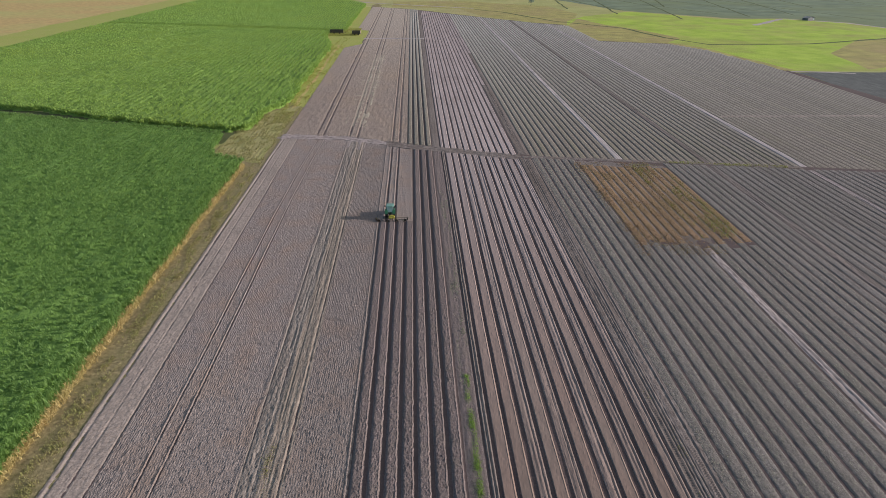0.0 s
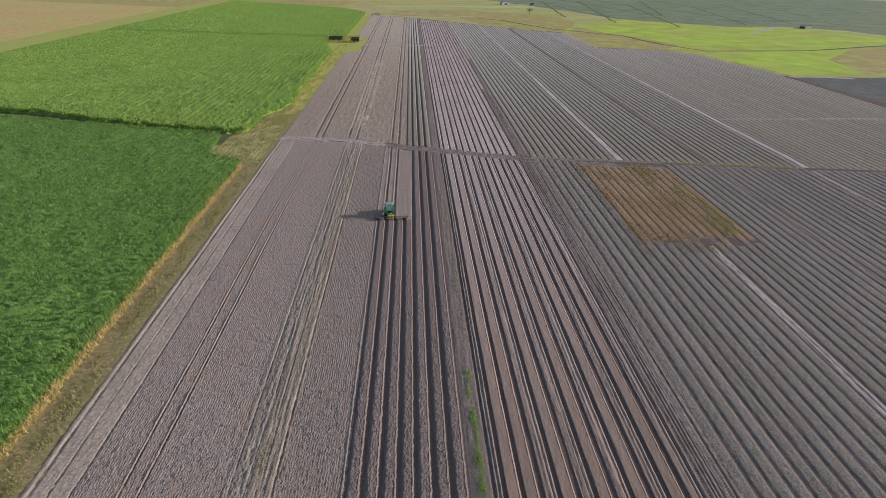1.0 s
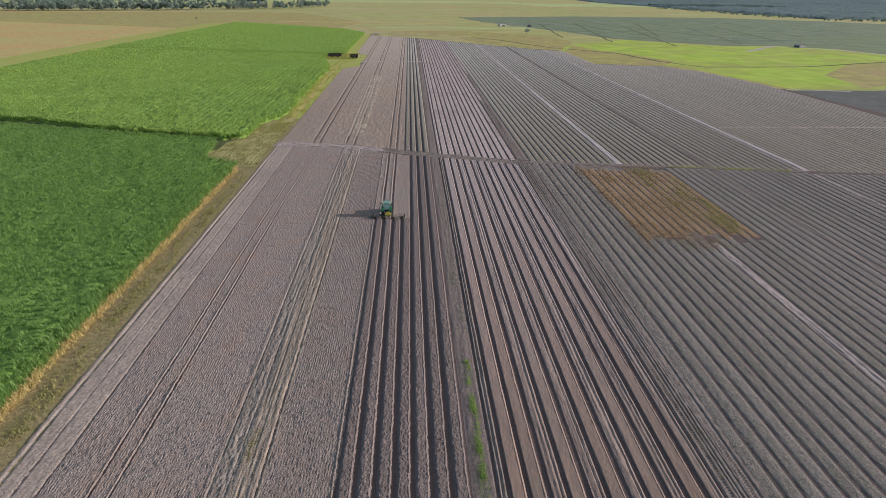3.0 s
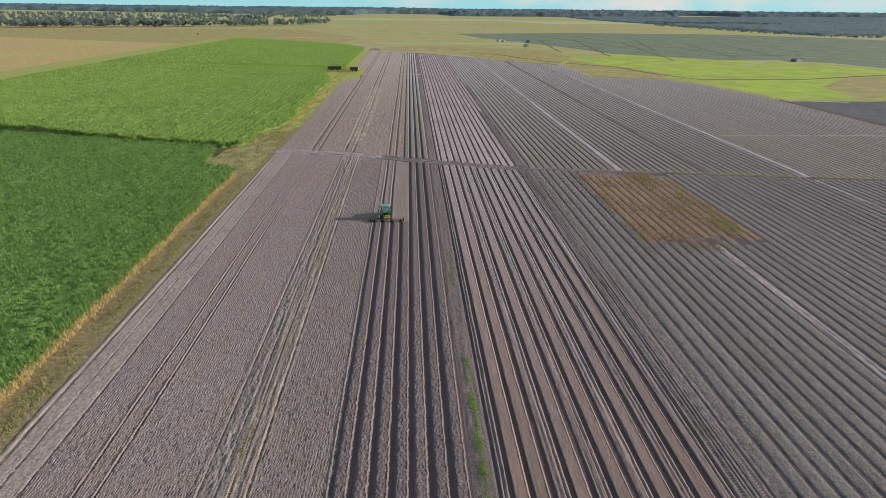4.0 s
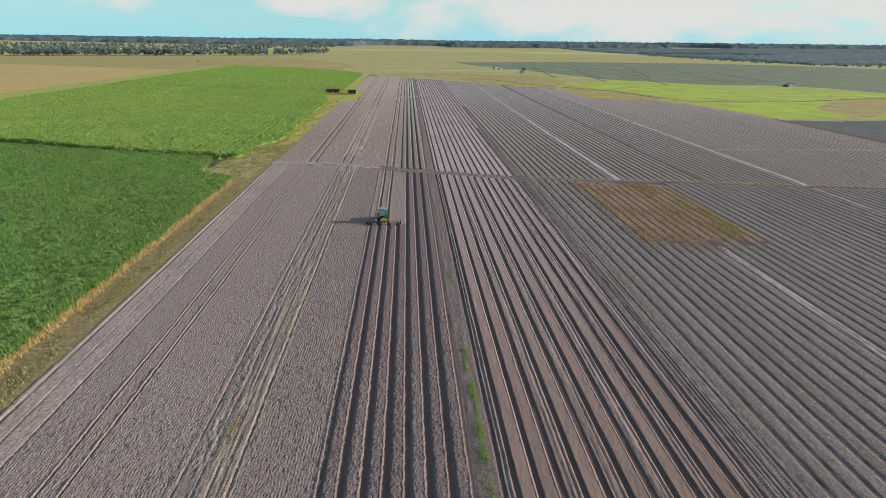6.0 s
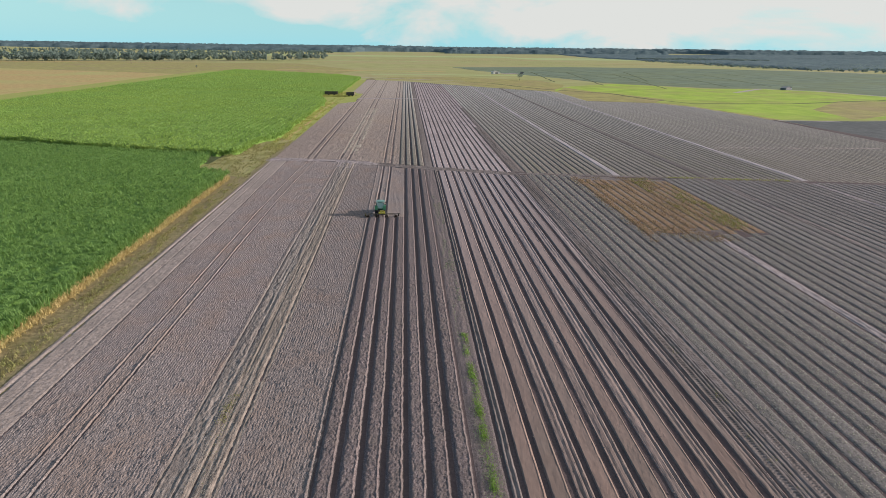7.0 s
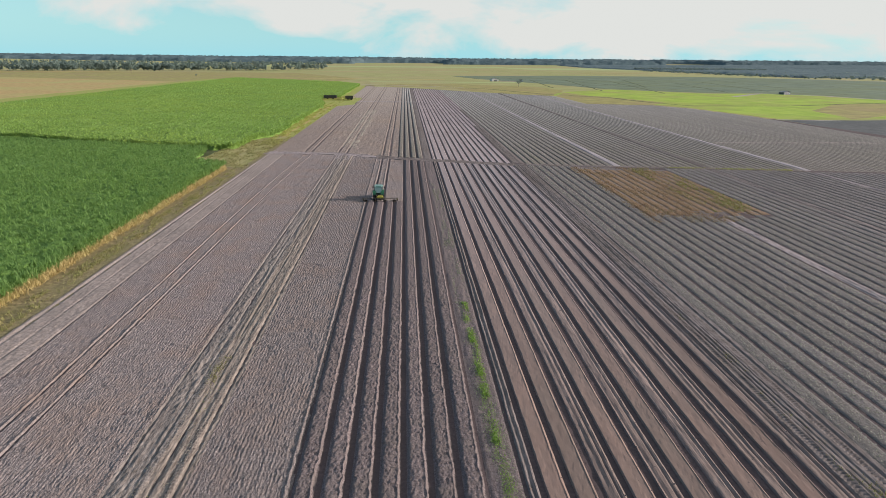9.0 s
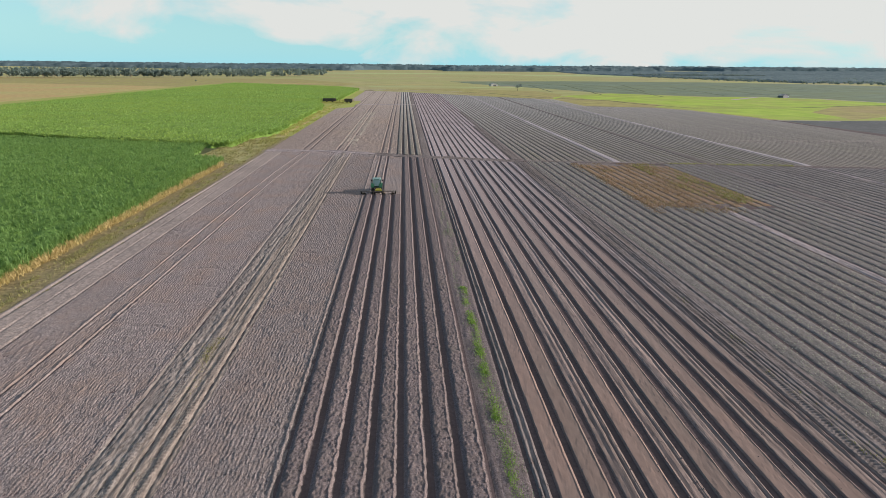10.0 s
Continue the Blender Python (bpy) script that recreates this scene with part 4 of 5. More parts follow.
# ---- small growth and clods ----
def growth(name, px, py, pz, count, length, width, seed, material, label, category, rise=0.8, lean=(0.3, 1.0), parent=None):
    v, f = blades(np.stack([px, py, np.broadcast_to(pz, px.shape)], 1), count, length, width, rise, seed, lean, 2)
    ob = new(name, mesh_of(name, v, f, material, smooth=False))
    ob.parent = parent
    return tagged(ob, label, category if parent is None else "", kind="stuff")


def drift(x0, x1, y0, y1, n, seed, patchy=0.0, size=(1.0, 4.0)):
    """n random places in a strip, kept where a patchy noise is high."""
    r = np.random.default_rng(seed)
    x, y = r.uniform(x0, x1, n), r.uniform(y0, y1, n)
    k = lumps(x / size[0], y / size[1], seed) > patchy + r.normal(0, 0.35, n)
    return x[k], y[k]


gx, gy = drift(-42.9, -40.4, 20, 150, 7000, 31, 0.1, (0.9, 3.0))
growth("verge_grass", gx, gy, 0.0, 4, 0.32, 0.05, 41, M_VERGE_LEAF, "patchy olive and straw grass tufts on the verge", "grass")
gx, gy = drift(-55, -40.5, 150, 205, 5000, 32, -0.1, (1.5, 3.0))
growth("corner_grass", gx, gy, 0.0, 4, 0.4, 0.08, 42, M_VERGE_LEAF, "short tan grass in the cut corner of the cane", "grass")
gx, gy = drift(-46.5, -39.6, 190, 430, 7000, 33, 0.0, (1.5, 6.0))
growth("verge_grass", gx, gy, 0.0, 4, 0.35, 0.10, 43, M_FARVERGE_LEAF, "yellow-green grass on the far verge", "grass")
gx, gy = drift(-62, -36, 405, 445, 5000, 34, -0.5, (3, 3))
growth("verge_grass", gx, gy, 0.0, 4, 0.6, 0.2, 44, M_FARVERGE_LEAF, "bright grass round the parked trailers", "grass")
gx, gy = drift(6.4, 7.0, 26, 62, 6500, 35, 0.1, (0.35, 1.6))
growth("weed_patch", gx, gy, 0.03, 4, 0.13, 0.028, 45, M_WEED, "bright green weeds along the trodden strip", "weeds")
gx, gy = drift(5.9, 7.5, 20, 130, 4500, 36, 0.3, (0.6, 5.0))
growth("weed_patch", gx, gy, 0.03, 3, 0.16, 0.04, 46, M_GREYWEED, "grey-green thin weeds on the trodden strip", "weeds")
gx, gy = drift(-17.4, -15.4, 20, 75, 1500, 37, 0.85, (0.8, 3.0))
growth("weed_patch", gx, gy, 0.05, 4, 0.1, 0.03, 47, M_OLIVE_LEAF, "small olive weeds in the old wheel track", "weeds")
gx, gy = drift(-16.95, -16.2, 44.5, 50.5, 300, 59, -0.1, (0.4, 1.5))
growth("weed_patch", gx, gy, 0.07, 4, 0.10, 0.03, 60, M_OLIVE_LEAF, "one green weed patch in the old wheel track", "weeds")
gx, gy = drift(-17.4, -14.9, 20, 150, 6000, 51, 0.0, (0.4, 5.0))
growth("chaff", gx, gy, 0.10, 2, 0.14, 0.05, 52, M_CHAFF, "short pale chaff pieces strewn on the old wheel track", "chaff", rise=0.12, lean=(0.7, 1.1))
gx, gy = drift(29.6, 30.9, 20, 60, 1600, 38, 0.7, (0.8, 3.0))
growth("weed_patch", gx, gy, 0.08, 4, 0.13, 0.04, 48, M_OLIVE_LEAF, "olive weeds on the tyre lane", "weeds")
gx, gy = drift(57.5, 66.4, 102, 147, 3800, 39, 0.15, (3.0, 9.0))
growth("weed_patch", gx, gy, 0.1, 3, 0.35, 0.07, 49, M_OLIVE_LEAF, "olive green weeds on one side of the dead crop", "weeds")
gx, gy = drift(68, 100, 143, 149, 1800, 53, -0.1, (6.0, 2.0))
k = np.abs(gy - np.interp(gx, [55, 100], [151, 144])) < 0.9
growth("weed_patch", gx[k], gy[k], 0.08, 4, 0.25, 0.08, 54, M_FARVERGE_LEAF, "olive weeds along the narrow headland track", "weeds")
gx, gy = drift(42.5, 63, 95, 149, 7000, 40, 0.0, (2.0, 6.0))
growth("dead_growth", gx, gy, 0.08, 3, 0.3, 0.06, 50, M_TAN_LEAF, "tan dead crop leaves", "dead crop")

for bed_ob in [o for o in scene.objects if o.name.startswith("planted_bed") and o.location.x < 74 and o.location.y < 50]:
    long_ = max(v.co.y for v in bed_ob.data.vertices)
    r = np.random.default_rng(int(bed_ob.location.x * 10))
    n = int(long_ * (15 if bed_ob.location.x < 60 else 9))
    sx, sy = r.choice([-0.42, 0.0, 0.42], n) + r.normal(0, 0.06, n), 0.5 + (long_ - 1.0) * r.uniform(0, 1, n) ** 1.2
    growth("young_growth", sx, sy, 0.10, 2, 0.075, 0.10, int(bed_ob.location.x * 10), M_SEEDLING, "tiny pale green seedlings", "", parent=bed_ob)


def clods(parent, n, x0, x1, y1, z, size, seed, material):
    """Loose lumps of earth lying on a ridge: squashed eight-sided stones in one mesh."""
    r = np.random.default_rng(seed)
    c = np.stack([r.uniform(x0, x1, n), y1 * r.uniform(0, 1, n) ** 1.3, np.full(n, z)], 1)
    s = size * r.lognormal(0, 0.45, n)[:, None, None]
    shape = np.array([(1, 0, 0), (0, 1, 0), (-1, 0, 0), (0, -1, 0), (0, 0, 0.75), (0, 0, -0.6)], float)[None] * r.uniform(0.65, 1.35, (n, 6, 1))
    a = r.uniform(0, 2 * np.pi, n)[:, None]
    shape = np.stack([shape[..., 0] * np.cos(a) - shape[..., 1] * np.sin(a), shape[..., 0] * np.sin(a) + shape[..., 1] * np.cos(a), shape[..., 2]], -1)
    tri = np.array([(0, 1, 4), (1, 2, 4), (2, 3, 4), (3, 0, 4), (1, 0, 5), (3, 2, 5)])
    ob = new("crumbled_soil", mesh_of("crumbled_soil", (c[:, None] + s * shape).reshape(-1, 3), (np.arange(n)[:, None, None] * 6 + tri).reshape(-1, 3), material, smooth=False))
    ob.parent = parent
    return tagged(ob, kind="stuff")


for i, r_ob in enumerate([o for o in scene.objects if o.name.startswith("soil_ridge") and o.location.y < 50]):
    clods(r_ob, 1800, -0.42, 0.45, 95.0, 0.20, 0.03, 400 + i, M_CLOD)

for i, b_ob in enumerate([o for o in scene.objects if o.name.startswith("raised_bed") and o.location.y < 50 and o.location.x < 29]):
    half = 0.5 * (max(v.co.x for v in b_ob.data.vertices) - min(v.co.x for v in b_ob.data.vertices))
    clods(b_ob, 260, -half + 0.08, -half + 0.2, 95.0, 0.13, 0.03, 600 + i, M_SHOULDER)
    clods(b_ob, 220, half - 0.2, half - 0.05, 95.0, 0.13, 0.024, 700 + i, M_SHOULDER)
    clods(b_ob, 350, -half, half, 95.0, 0.13, 0.022, 800 + i, M_CLOD)

# ---- machines ----


def part(name, bm, material, parent, label="", smooth=False):
    me = bpy.data.meshes.new(name)
    bmesh.ops.recalc_face_normals(bm, faces=bm.faces[:])
    bm.to_mesh(me)
    bm.free()
    me.materials.append(material)
    if smooth:
        me.polygons.foreach_set("use_smooth", [True] * len(me.polygons))
    ob = new(name, me)
    ob.parent = parent
    return tagged(ob, label)


def block(size, at, taper=1.0, bevel=0.03, bm=None):
    """A bevelled box of that size, centred at a place; taper narrows its top."""
    bm = bm or bmesh.new()
    made = bmesh.ops.create_cube(bm, size=1.0)["verts"]
    for v in made:
        k = taper if v.co.z > 0 else 1.0
        v.co = Vector((v.co.x * size[0] * k + at[0], v.co.y * size[1] * k + at[1], v.co.z * size[2] + at[2]))
    if bevel:
        edges = list({e for v in made for e in v.link_edges})
        bmesh.ops.bevel(bm, geom=edges, offset=bevel, segments=2, affect="EDGES")
    return bm


def drum(radius, depth, at, axis="x", sides=24, bm=None, radius2=None):
    bm = bm or bmesh.new()
    turn = {"x": Matrix.Rotation(radians(90), 4, "Y"), "y": Matrix.Rotation(radians(90), 4, "X"), "z": Matrix.Identity(4)}[axis]
    bmesh.ops.create_cone(bm, cap_ends=True, segments=sides, radius1=radius, radius2=radius if radius2 is None else radius2, depth=depth, matrix=Matrix.Translation(at) @ turn)
    return bm


def tyre_mesh(radius, width, sides=28):
    """A tyre with a rounded shoulder and chevron lugs."""
    bm = bmesh.new()
    outline = [(0.62, 0.36), (0.80, 0.48), (0.95, 0.42), (1.0, 0.2), (1.0, -0.2), (0.95, -0.42), (0.80, -0.48), (0.62, -0.36)]
    rings = []
    for i in range(sides):
        a = 2 * math.pi * i / sides
        rings.append([bm.verts.new((w * width, math.cos(a) * r * radius, math.sin(a) * r * radius)) for r, w in outline])
    for i in range(sides):
        p, q = rings[i], rings[(i + 1) % sides]
        for j in range(len(outline)):
            k = (j + 1) % len(outline)
            bm.faces.new((p[j], q[j], q[k], p[k]))
    for i in range(18):
        a = 2 * math.pi * i / 18
        for s in (-1, 1):
            lug = bmesh.ops.create_cube(bm, size=1.0)["verts"]
            m = Matrix.Rotation(a + s * 0.09, 4, "X") @ Matrix.Translation((s * width * 0.24, 0, radius)) @ Matrix.Rotation(s * 0.6, 4, "Z") @ Matrix.Diagonal((width * 0.5, 0.06, 0.08, 1))
            bmesh.ops.transform(bm, matrix=m, verts=lug)
    return bm


M_GREEN = plain("green_paint", (0.022, 0.115, 0.055), rough=0.35)
M_ROOF = plain("pale_roof_paint", (0.11, 0.23, 0.19), rough=0.4)
M_CABFRAME = plain("dark_green_paint", (0.014, 0.055, 0.035), rough=0.4)
M_YELLOW = plain("yellow_paint", (0.42, 0.36, 0.06), rough=0.4)
M_RUBBER = plain("rubber", (0.025, 0.025, 0.025), rough=0.85, gloss=0.2)
M_STEEL = plain("worn_steel", (0.16, 0.14, 0.12), rough=0.5, metal=0.6, wear=0.3)
M_BLACK = plain("black_plastic", (0.03, 0.03, 0.03), rough=0.5)
M_LAMP = plain("lamp_lens", (0.75, 0.75, 0.7), rough=0.2)
M_RED = plain("red_lens", (0.45, 0.03, 0.02), rough=0.3)
M_GLASS = bpy.data.materials.new("sky_toned_glass")
M_GLASS.use_nodes = True
_g = M_GLASS.node_tree.nodes["Principled BSDF"]
# teal base stands in for sky mirrored in the panes
_g.inputs["Base Color"].default_value = (0.50, 0.70, 0.68, 1)
_g.inputs["Roughness"].default_value, _g.inputs["Transmission Weight"].default_value, _g.inputs["IOR"].default_value = 0.12, 0.35, 1.45


def tractor(at):
    t = new("tractor")
    t.location = at
    tagged(t, "green farm tractor with glazed cab and yellow rims", "tractor")
    part("chassis", block((0.6, 4.0, 0.5), (0, 0.6, 0.85), bm=block((1.5, 0.25, 0.25), (0, 2.3, 0.7))), M_BLACK, t)
    part("hood", block((0.85, 2.1, 0.75), (0, 1.75, 1.5), 0.9, 0.08), M_GREEN, t, smooth=False)
    part("grille", block((0.7, 0.06, 0.6), (0, 2.83, 1.45)), M_BLACK, t)
    part("nose_weight", block((0.9, 0.4, 0.4), (0, 3.05, 0.85)), M_BLACK, t)
    part("exhaust_pipe", drum(0.06, 1.1, (0.5, 1.3, 2.2), "z", 12), M_STEEL, t)
    cab = bmesh.new()
    for x in (-0.78, 0.78):
        for y in (-0.75, 0.8):
            block((0.09, 0.09, 1.30), (x * 0.97, y, 1.98), bevel=0.01, bm=cab)
        block((0.08, 1.6, 0.1), (x, 0, 1.35), bevel=0.01, bm=cab)
    block((1.6, 0.08, 0.1), (0, -0.75, 1.35), bevel=0.01, bm=cab)
    block((1.4, 1.4, 0.35), (0, 0, 1.2), bevel=0.02, bm=cab)
    part("cab_frame", cab, M_CABFRAME, t, "dark green cab frame")
    for name, size, place in (("rear_window", (1.42, 0.02, 1.15), (0, -0.76, 1.97)), ("windscreen", (1.42, 0.02, 1.15), (0, 0.81, 1.97)), ("side_window", (0.02, 1.42, 1.15), (-0.77, 0.02, 1.97)), ("side_window", (0.02, 1.42, 1.15), (0.77, 0.02, 1.97))):
        part(name, block(size, place, bevel=0), M_GLASS, t, "cab glass with the sky's reflection in its teal")
    part("seat", block((0.5, 0.15, 0.7), (0, -0.35, 1.8), bm=block((0.5, 0.5, 0.15), (0, -0.1, 1.45))), M_BLACK, t)
    part("roof", block((1.72, 1.8, 0.24), (0, 0, 2.7), 0.88, 0.07), M_ROOF, t, "pale green cab roof")
    for x in (-0.6, 0.6):
        part("work_light", block((0.2, 0.08, 0.12), (x, -0.93, 2.68), bevel=0.01), M_LAMP, t, "clear work light")
        part("tail_light", block((0.14, 0.05, 0.1), (x * 1.5, -1.02, 1.6), bevel=0.01), M_RED, t, "red tail light")
    for x in (-0.8, 0.8):
        f = bmesh.new()
        n = 9
        rows_ = []
        for i in range(n):
            a = radians(15 + 140 * i / (n - 1))
            rows_.append([f.verts.new((x + d, -0.35 - math.cos(a) * r, 0.95 + math.sin(a) * r)) for d in (-0.32, 0.32) for r in (1.0, 1.04)])
        for p, q in zip(rows_, rows_[1:]):
            for j, k in ((0, 1), (1, 3), (3, 2), (2, 0)):
                f.faces.new((p[j], p[k], q[k], q[j]))
        f.faces.new(rows_[0]), f.faces.new(rows_[-1])
        part("fender", f, M_GREEN, t)
        for y, r, w in ((-0.35, 0.95, 0.56), (2.3, 0.70, 0.44)):
            wheel = part("wheel", drum(0.14, w * 0.7, (0, 0, 0)), M_YELLOW, t, "yellow rim with a lugged tyre")
            wheel.location = (x, y, r + 0.03)
            part("tyre", tyre_mesh(r, w), M_RUBBER, wheel, "lugged black tyre")
            part("rim", drum(r * 0.62, w * 0.45, (0, 0, 0), bm=drum(r * 0.3, w * 0.6, (0, 0, 0))), M_YELLOW, wheel, "yellow wheel rim")
    part("mirror", block((0.22, 0.05, 0.4), (-1.1, 0.75, 2.2), bevel=0.02), M_BLACK, t)
    part("mirror", block((0.22, 0.05, 0.4), (1.1, 0.75, 2.2), bevel=0.02), M_BLACK, t)
    part("hitch", block((0.1, 1.0, 0.1), (-0.4, -1.5, 0.7), bm=block((0.1, 1.0, 0.1), (0.4, -1.5, 0.7))), M_STEEL, t)
    return t


def ridger(at):
    p = new("ridging_plough")
    p.location = at
    tagged(p, "wide steel ridging plough with a yellow middle frame", "plough")
    part("toolbar", block((7.1, 0.11, 0.11), (0, 0, 0.7), bm=block((6.2, 0.08, 0.08), (0, -0.7, 0.7))), M_STEEL, p, "dark steel toolbar")
    part("headstock", block((1.3, 0.5, 0.55), (0, 0.2, 0.95), 0.7, 0.04), M_YELLOW, p, "yellow mounting frame")
    part("seed_box", block((1.3, 0.4, 0.3), (0, -0.45, 0.95), 1.0, 0.05), M_YELLOW, p, "yellow box")
    for k in range(4):
        x = FURROW + PITCH_ * k - at[0]
        part("shank", block((0.09, 0.2, 0.75), (x, -0.4, 0.42), bevel=0.01), M_STEEL, p)
        for s in (-1, 1):
            b = bmesh.new()
            vs = [b.verts.new(c) for c in ((x, -0.05, 0.05), (x, -0.05, 0.45), (x + s * 0.38, -0.75, 0.5), (x + s * 0.3, -0.7, 0.08))]
            face = b.faces.new(vs)
            bmesh.ops.solidify(b, geom=[face], thickness=0.03)
            part("mouldboard", b, M_STEEL, p, "bright worn mouldboard")
    for x in (-3.3, 3.3):
        gauge = part("gauge_wheel", drum(0.32, 0.2, (x, 0.45, 0.34), sides=18), M_RUBBER, p, "small black gauge wheel")
        part("hub", drum(0.14, 0.24, (x, 0.45, 0.34), sides=12), M_YELLOW, gauge)
    return p


tractor((-5.1, TRACTOR_Y, 0.03))
ridger((-4.74, TRACTOR_Y - 2.0, 0.0))

M_CAGE = plain("dark_cage_paint", (0.045, 0.05, 0.045), rough=0.6, wear=0.3)
M_RUST = plain("rusty_red", (0.20, 0.10, 0.06), rough=0.8, wear=0.3)
M_DUSTY = plain("dusty_tan_paint", (0.26, 0.21, 0.16), rough=0.7, wear=0.3)
M_WHITE = plain("white_paint", (0.75, 0.75, 0.72), rough=0.5)


def cane_trailer(at, length, turn, label, end=None):
    """A mesh-sided cane trailer: floor, ribbed sides, axle wheels and drawbar."""
    t = new("cane_trailer")
    t.matrix_basis = pose(*at, 0, 0, turn)
    tagged(t, label, "trailer", "parked trailers")
    part("floor", block((length, 2.3, 0.15), (0, 0, 0.95)), M_CAGE, t)
    for y in (-1.15, 1.15):
        part("side_panel", block((length, 0.06, 1.75), (0, y, 1.9), bevel=0.01), M_CAGE, t)
        n = int(length / 0.75)
        for i in range(n + 1):
            part("rib", block((0.09, 0.12, 1.85), (-length / 2 + i * length / n, y * 1.05, 1.9), bevel=0.01), M_RUST, t)
    for x in (-length / 2, length / 2):
        part("end_panel", block((0.06, 2.3, 1.75), (x, 0, 1.9), bevel=0.01), end or M_CAGE, t)
    part("drawbar", block((1.8, 0.14, 0.14), (length / 2 + 0.9, 0, 0.75)), M_STEEL, t)
    for x in (-length * 0.22, length * 0.22):
        for y in (-0.95, 0.95):
            wheel = part("wheel", drum(0.2, 0.3, (0, 0, 0), "y", 12), M_WHITE, t)
            wheel.location = (x, y, 0.5)
            part("tyre", drum(0.48, 0.36, (0, 0, 0), "y", 20, bm=drum(0.5, 0.24, (0, 0, 0), "y", 20)), M_RUBBER, wheel)
    return t


cane_trailer((-50.4, 416.0, 0), 8.6, 2, "long dark cage-sided cane trailer on the grass")
cane_trailer((-36.8, 410.5, 0), 5.4, -4, "short dark cane trailer with a dusty tan end panel", M_DUSTY)

# ---- buildings ----
M_TIN = matter("pale_tin_roof", (0.42, 0.42, 0.42), (0.58, 0.58, 0.57), fine=0.8, broad=0.2, rough=0.45, metal=0.3, bump=0.2, bump_scale=3, reach=0.05)
M_CLAD = matter("pale_cladding", (0.45, 0.44, 0.41), (0.62, 0.61, 0.57), fine=0.8, broad=0.2, rough=0.8)
M_DARKTIN = plain("dark_tin", (0.10, 0.105, 0.11), rough=0.6)


def shed(at, size, turn, label, wall, roof_mat, door=True, slope=0.12):
    """A gabled farm shed with an overhanging roof."""
    s = new("farm_shed")
    s.matrix_basis = pose(*at, 0, 0, turn)
    tagged(s, label, "shed")
    w, d, h = size
    b = bmesh.new()
    pts = [(-w / 2, 0), (w / 2, 0), (w / 2, h), (0, h + slope * w), (-w / 2, h)]
    a, c = [b.verts.new((x, -d / 2, z)) for x, z in pts], [b.verts.new((x, d / 2, z)) for x, z in pts]
    b.faces.new(a), b.faces.new(c[::-1])
    for i in range(5):
        b.faces.new((a[i], c[i], c[(i + 1) % 5], a[(i + 1) % 5]))
    part("wall", b, wall, s)
    for k in (-1, 1):
        r = bmesh.new()
        vs = [r.verts.new(p) for p in ((k * (w / 2 + 0.4), -d / 2 - 0.4, h - 0.03), (k * (w / 2 + 0.4), d / 2 + 0.4, h - 0.03), (0, d / 2 + 0.4, h + slope * w + 0.1), (0, -d / 2 - 0.4, h + slope * w + 0.1))]
        face = r.faces.new(vs)
        bmesh.ops.solidify(r, geom=[face], thickness=0.12)
        part("roof", r, roof_mat, s)
    if door:
        part("door", block((w * 0.4, 0.1, h * 0.8), (0, -d / 2 - 0.03, h * 0.4), bevel=0.01), M_DARKTIN, s, "dark sliding door")
        part("window", block((1.2, 0.1, 0.9), (w * 0.35, -d / 2 - 0.03, h * 0.55), bevel=0.01), M_GLASS, s)
    return s


shed((120, 800, 0), (10, 7, 2.6), 15, "small pale farm shed with a tin roof", M_CLAD, M_TIN)
shed((153, 788, 0), (4, 4, 2.4), 10, "little dark pump shed in the paddock", M_DARKTIN, M_DARKTIN)
shed((338, 516, 0), (9, 5, 1.9), 25, "low dark pump house with a tin roof", M_DARKTIN, M_TIN)
bank = sheet("pale_bank", np.linspace(127, 150, 40), lambda x: 797.0, lambda x: 800.0, 8, lambda X, Y: 0.6 + 0.2 * lumps(X / 3, Y, 6), M_PALE, "low pale earth bank between two sheds", "bank")


# ---- trees ----
def crown_clumps(centres, radii, per, size, seed):
    """Leaf clumps: small tilted leaf pairs strewn through the shells of several lobes; vertices and quads."""
    r = np.random.default_rng(seed)
    n = len(centres) * per
    c, rad = np.repeat(centres, per, 0), np.repeat(radii, per, 0)
    d = r.normal(0, 1, (n, 3))
    d /= np.linalg.norm(d, axis=1)[:, None]
    p = c + d * rad * r.uniform(0.45, 1.08, (n, 1))
    u = r.normal(0, 1, (n, 3))
    u -= 0.8 * (u * d).sum(1)[:, None] * d
    u /= np.linalg.norm(u, axis=1)[:, None]
    w = np.cross(u, d)
    w /= np.linalg.norm(w, axis=1)[:, None] + 1e-6
    s = (size * r.lognormal(0, 0.35, n))[:, None]
    v = np.stack([p - u * s, p - w * s * 0.6, p + u * s, p + w * s * 0.6], 1)
    return v.reshape(-1, 3), (np.arange(n)[:, None] * 4 + np.arange(4)).astype(int)


def trunks(xs, ys, h, r0, seed, sides=5):
    """Tapered, slightly crooked trunks in one mesh."""
    r = np.random.default_rng(seed)
    n, levels = len(xs), 4
    verts = np.empty((n, levels, sides, 3))
    lean = r.normal(0, 0.05, (n, 2))
    for l in range(levels):
        t = l / (levels - 1)
        for s in range(sides):
            a = 2 * np.pi * s / sides
            rad = r0 * (1 - 0.7 * t)
            verts[:, l, s, 0] = xs + lean[:, 0] * h * t * t + rad * np.cos(a)
            verts[:, l, s, 1] = ys + lean[:, 1] * h * t * t + rad * np.sin(a)
            verts[:, l, s, 2] = h * t - 0.1
    f = []
    for l in range(levels - 1):
        for s in range(sides):
            q = (s + 1) % sides
            f.append([l * sides + s, l * sides + q, (l + 1) * sides + q, (l + 1) * sides + s])
    f = (np.arange(n)[:, None, None] * levels * sides + np.array(f)[None]).reshape(-1, 4)
    return verts.reshape(-1, 3), f


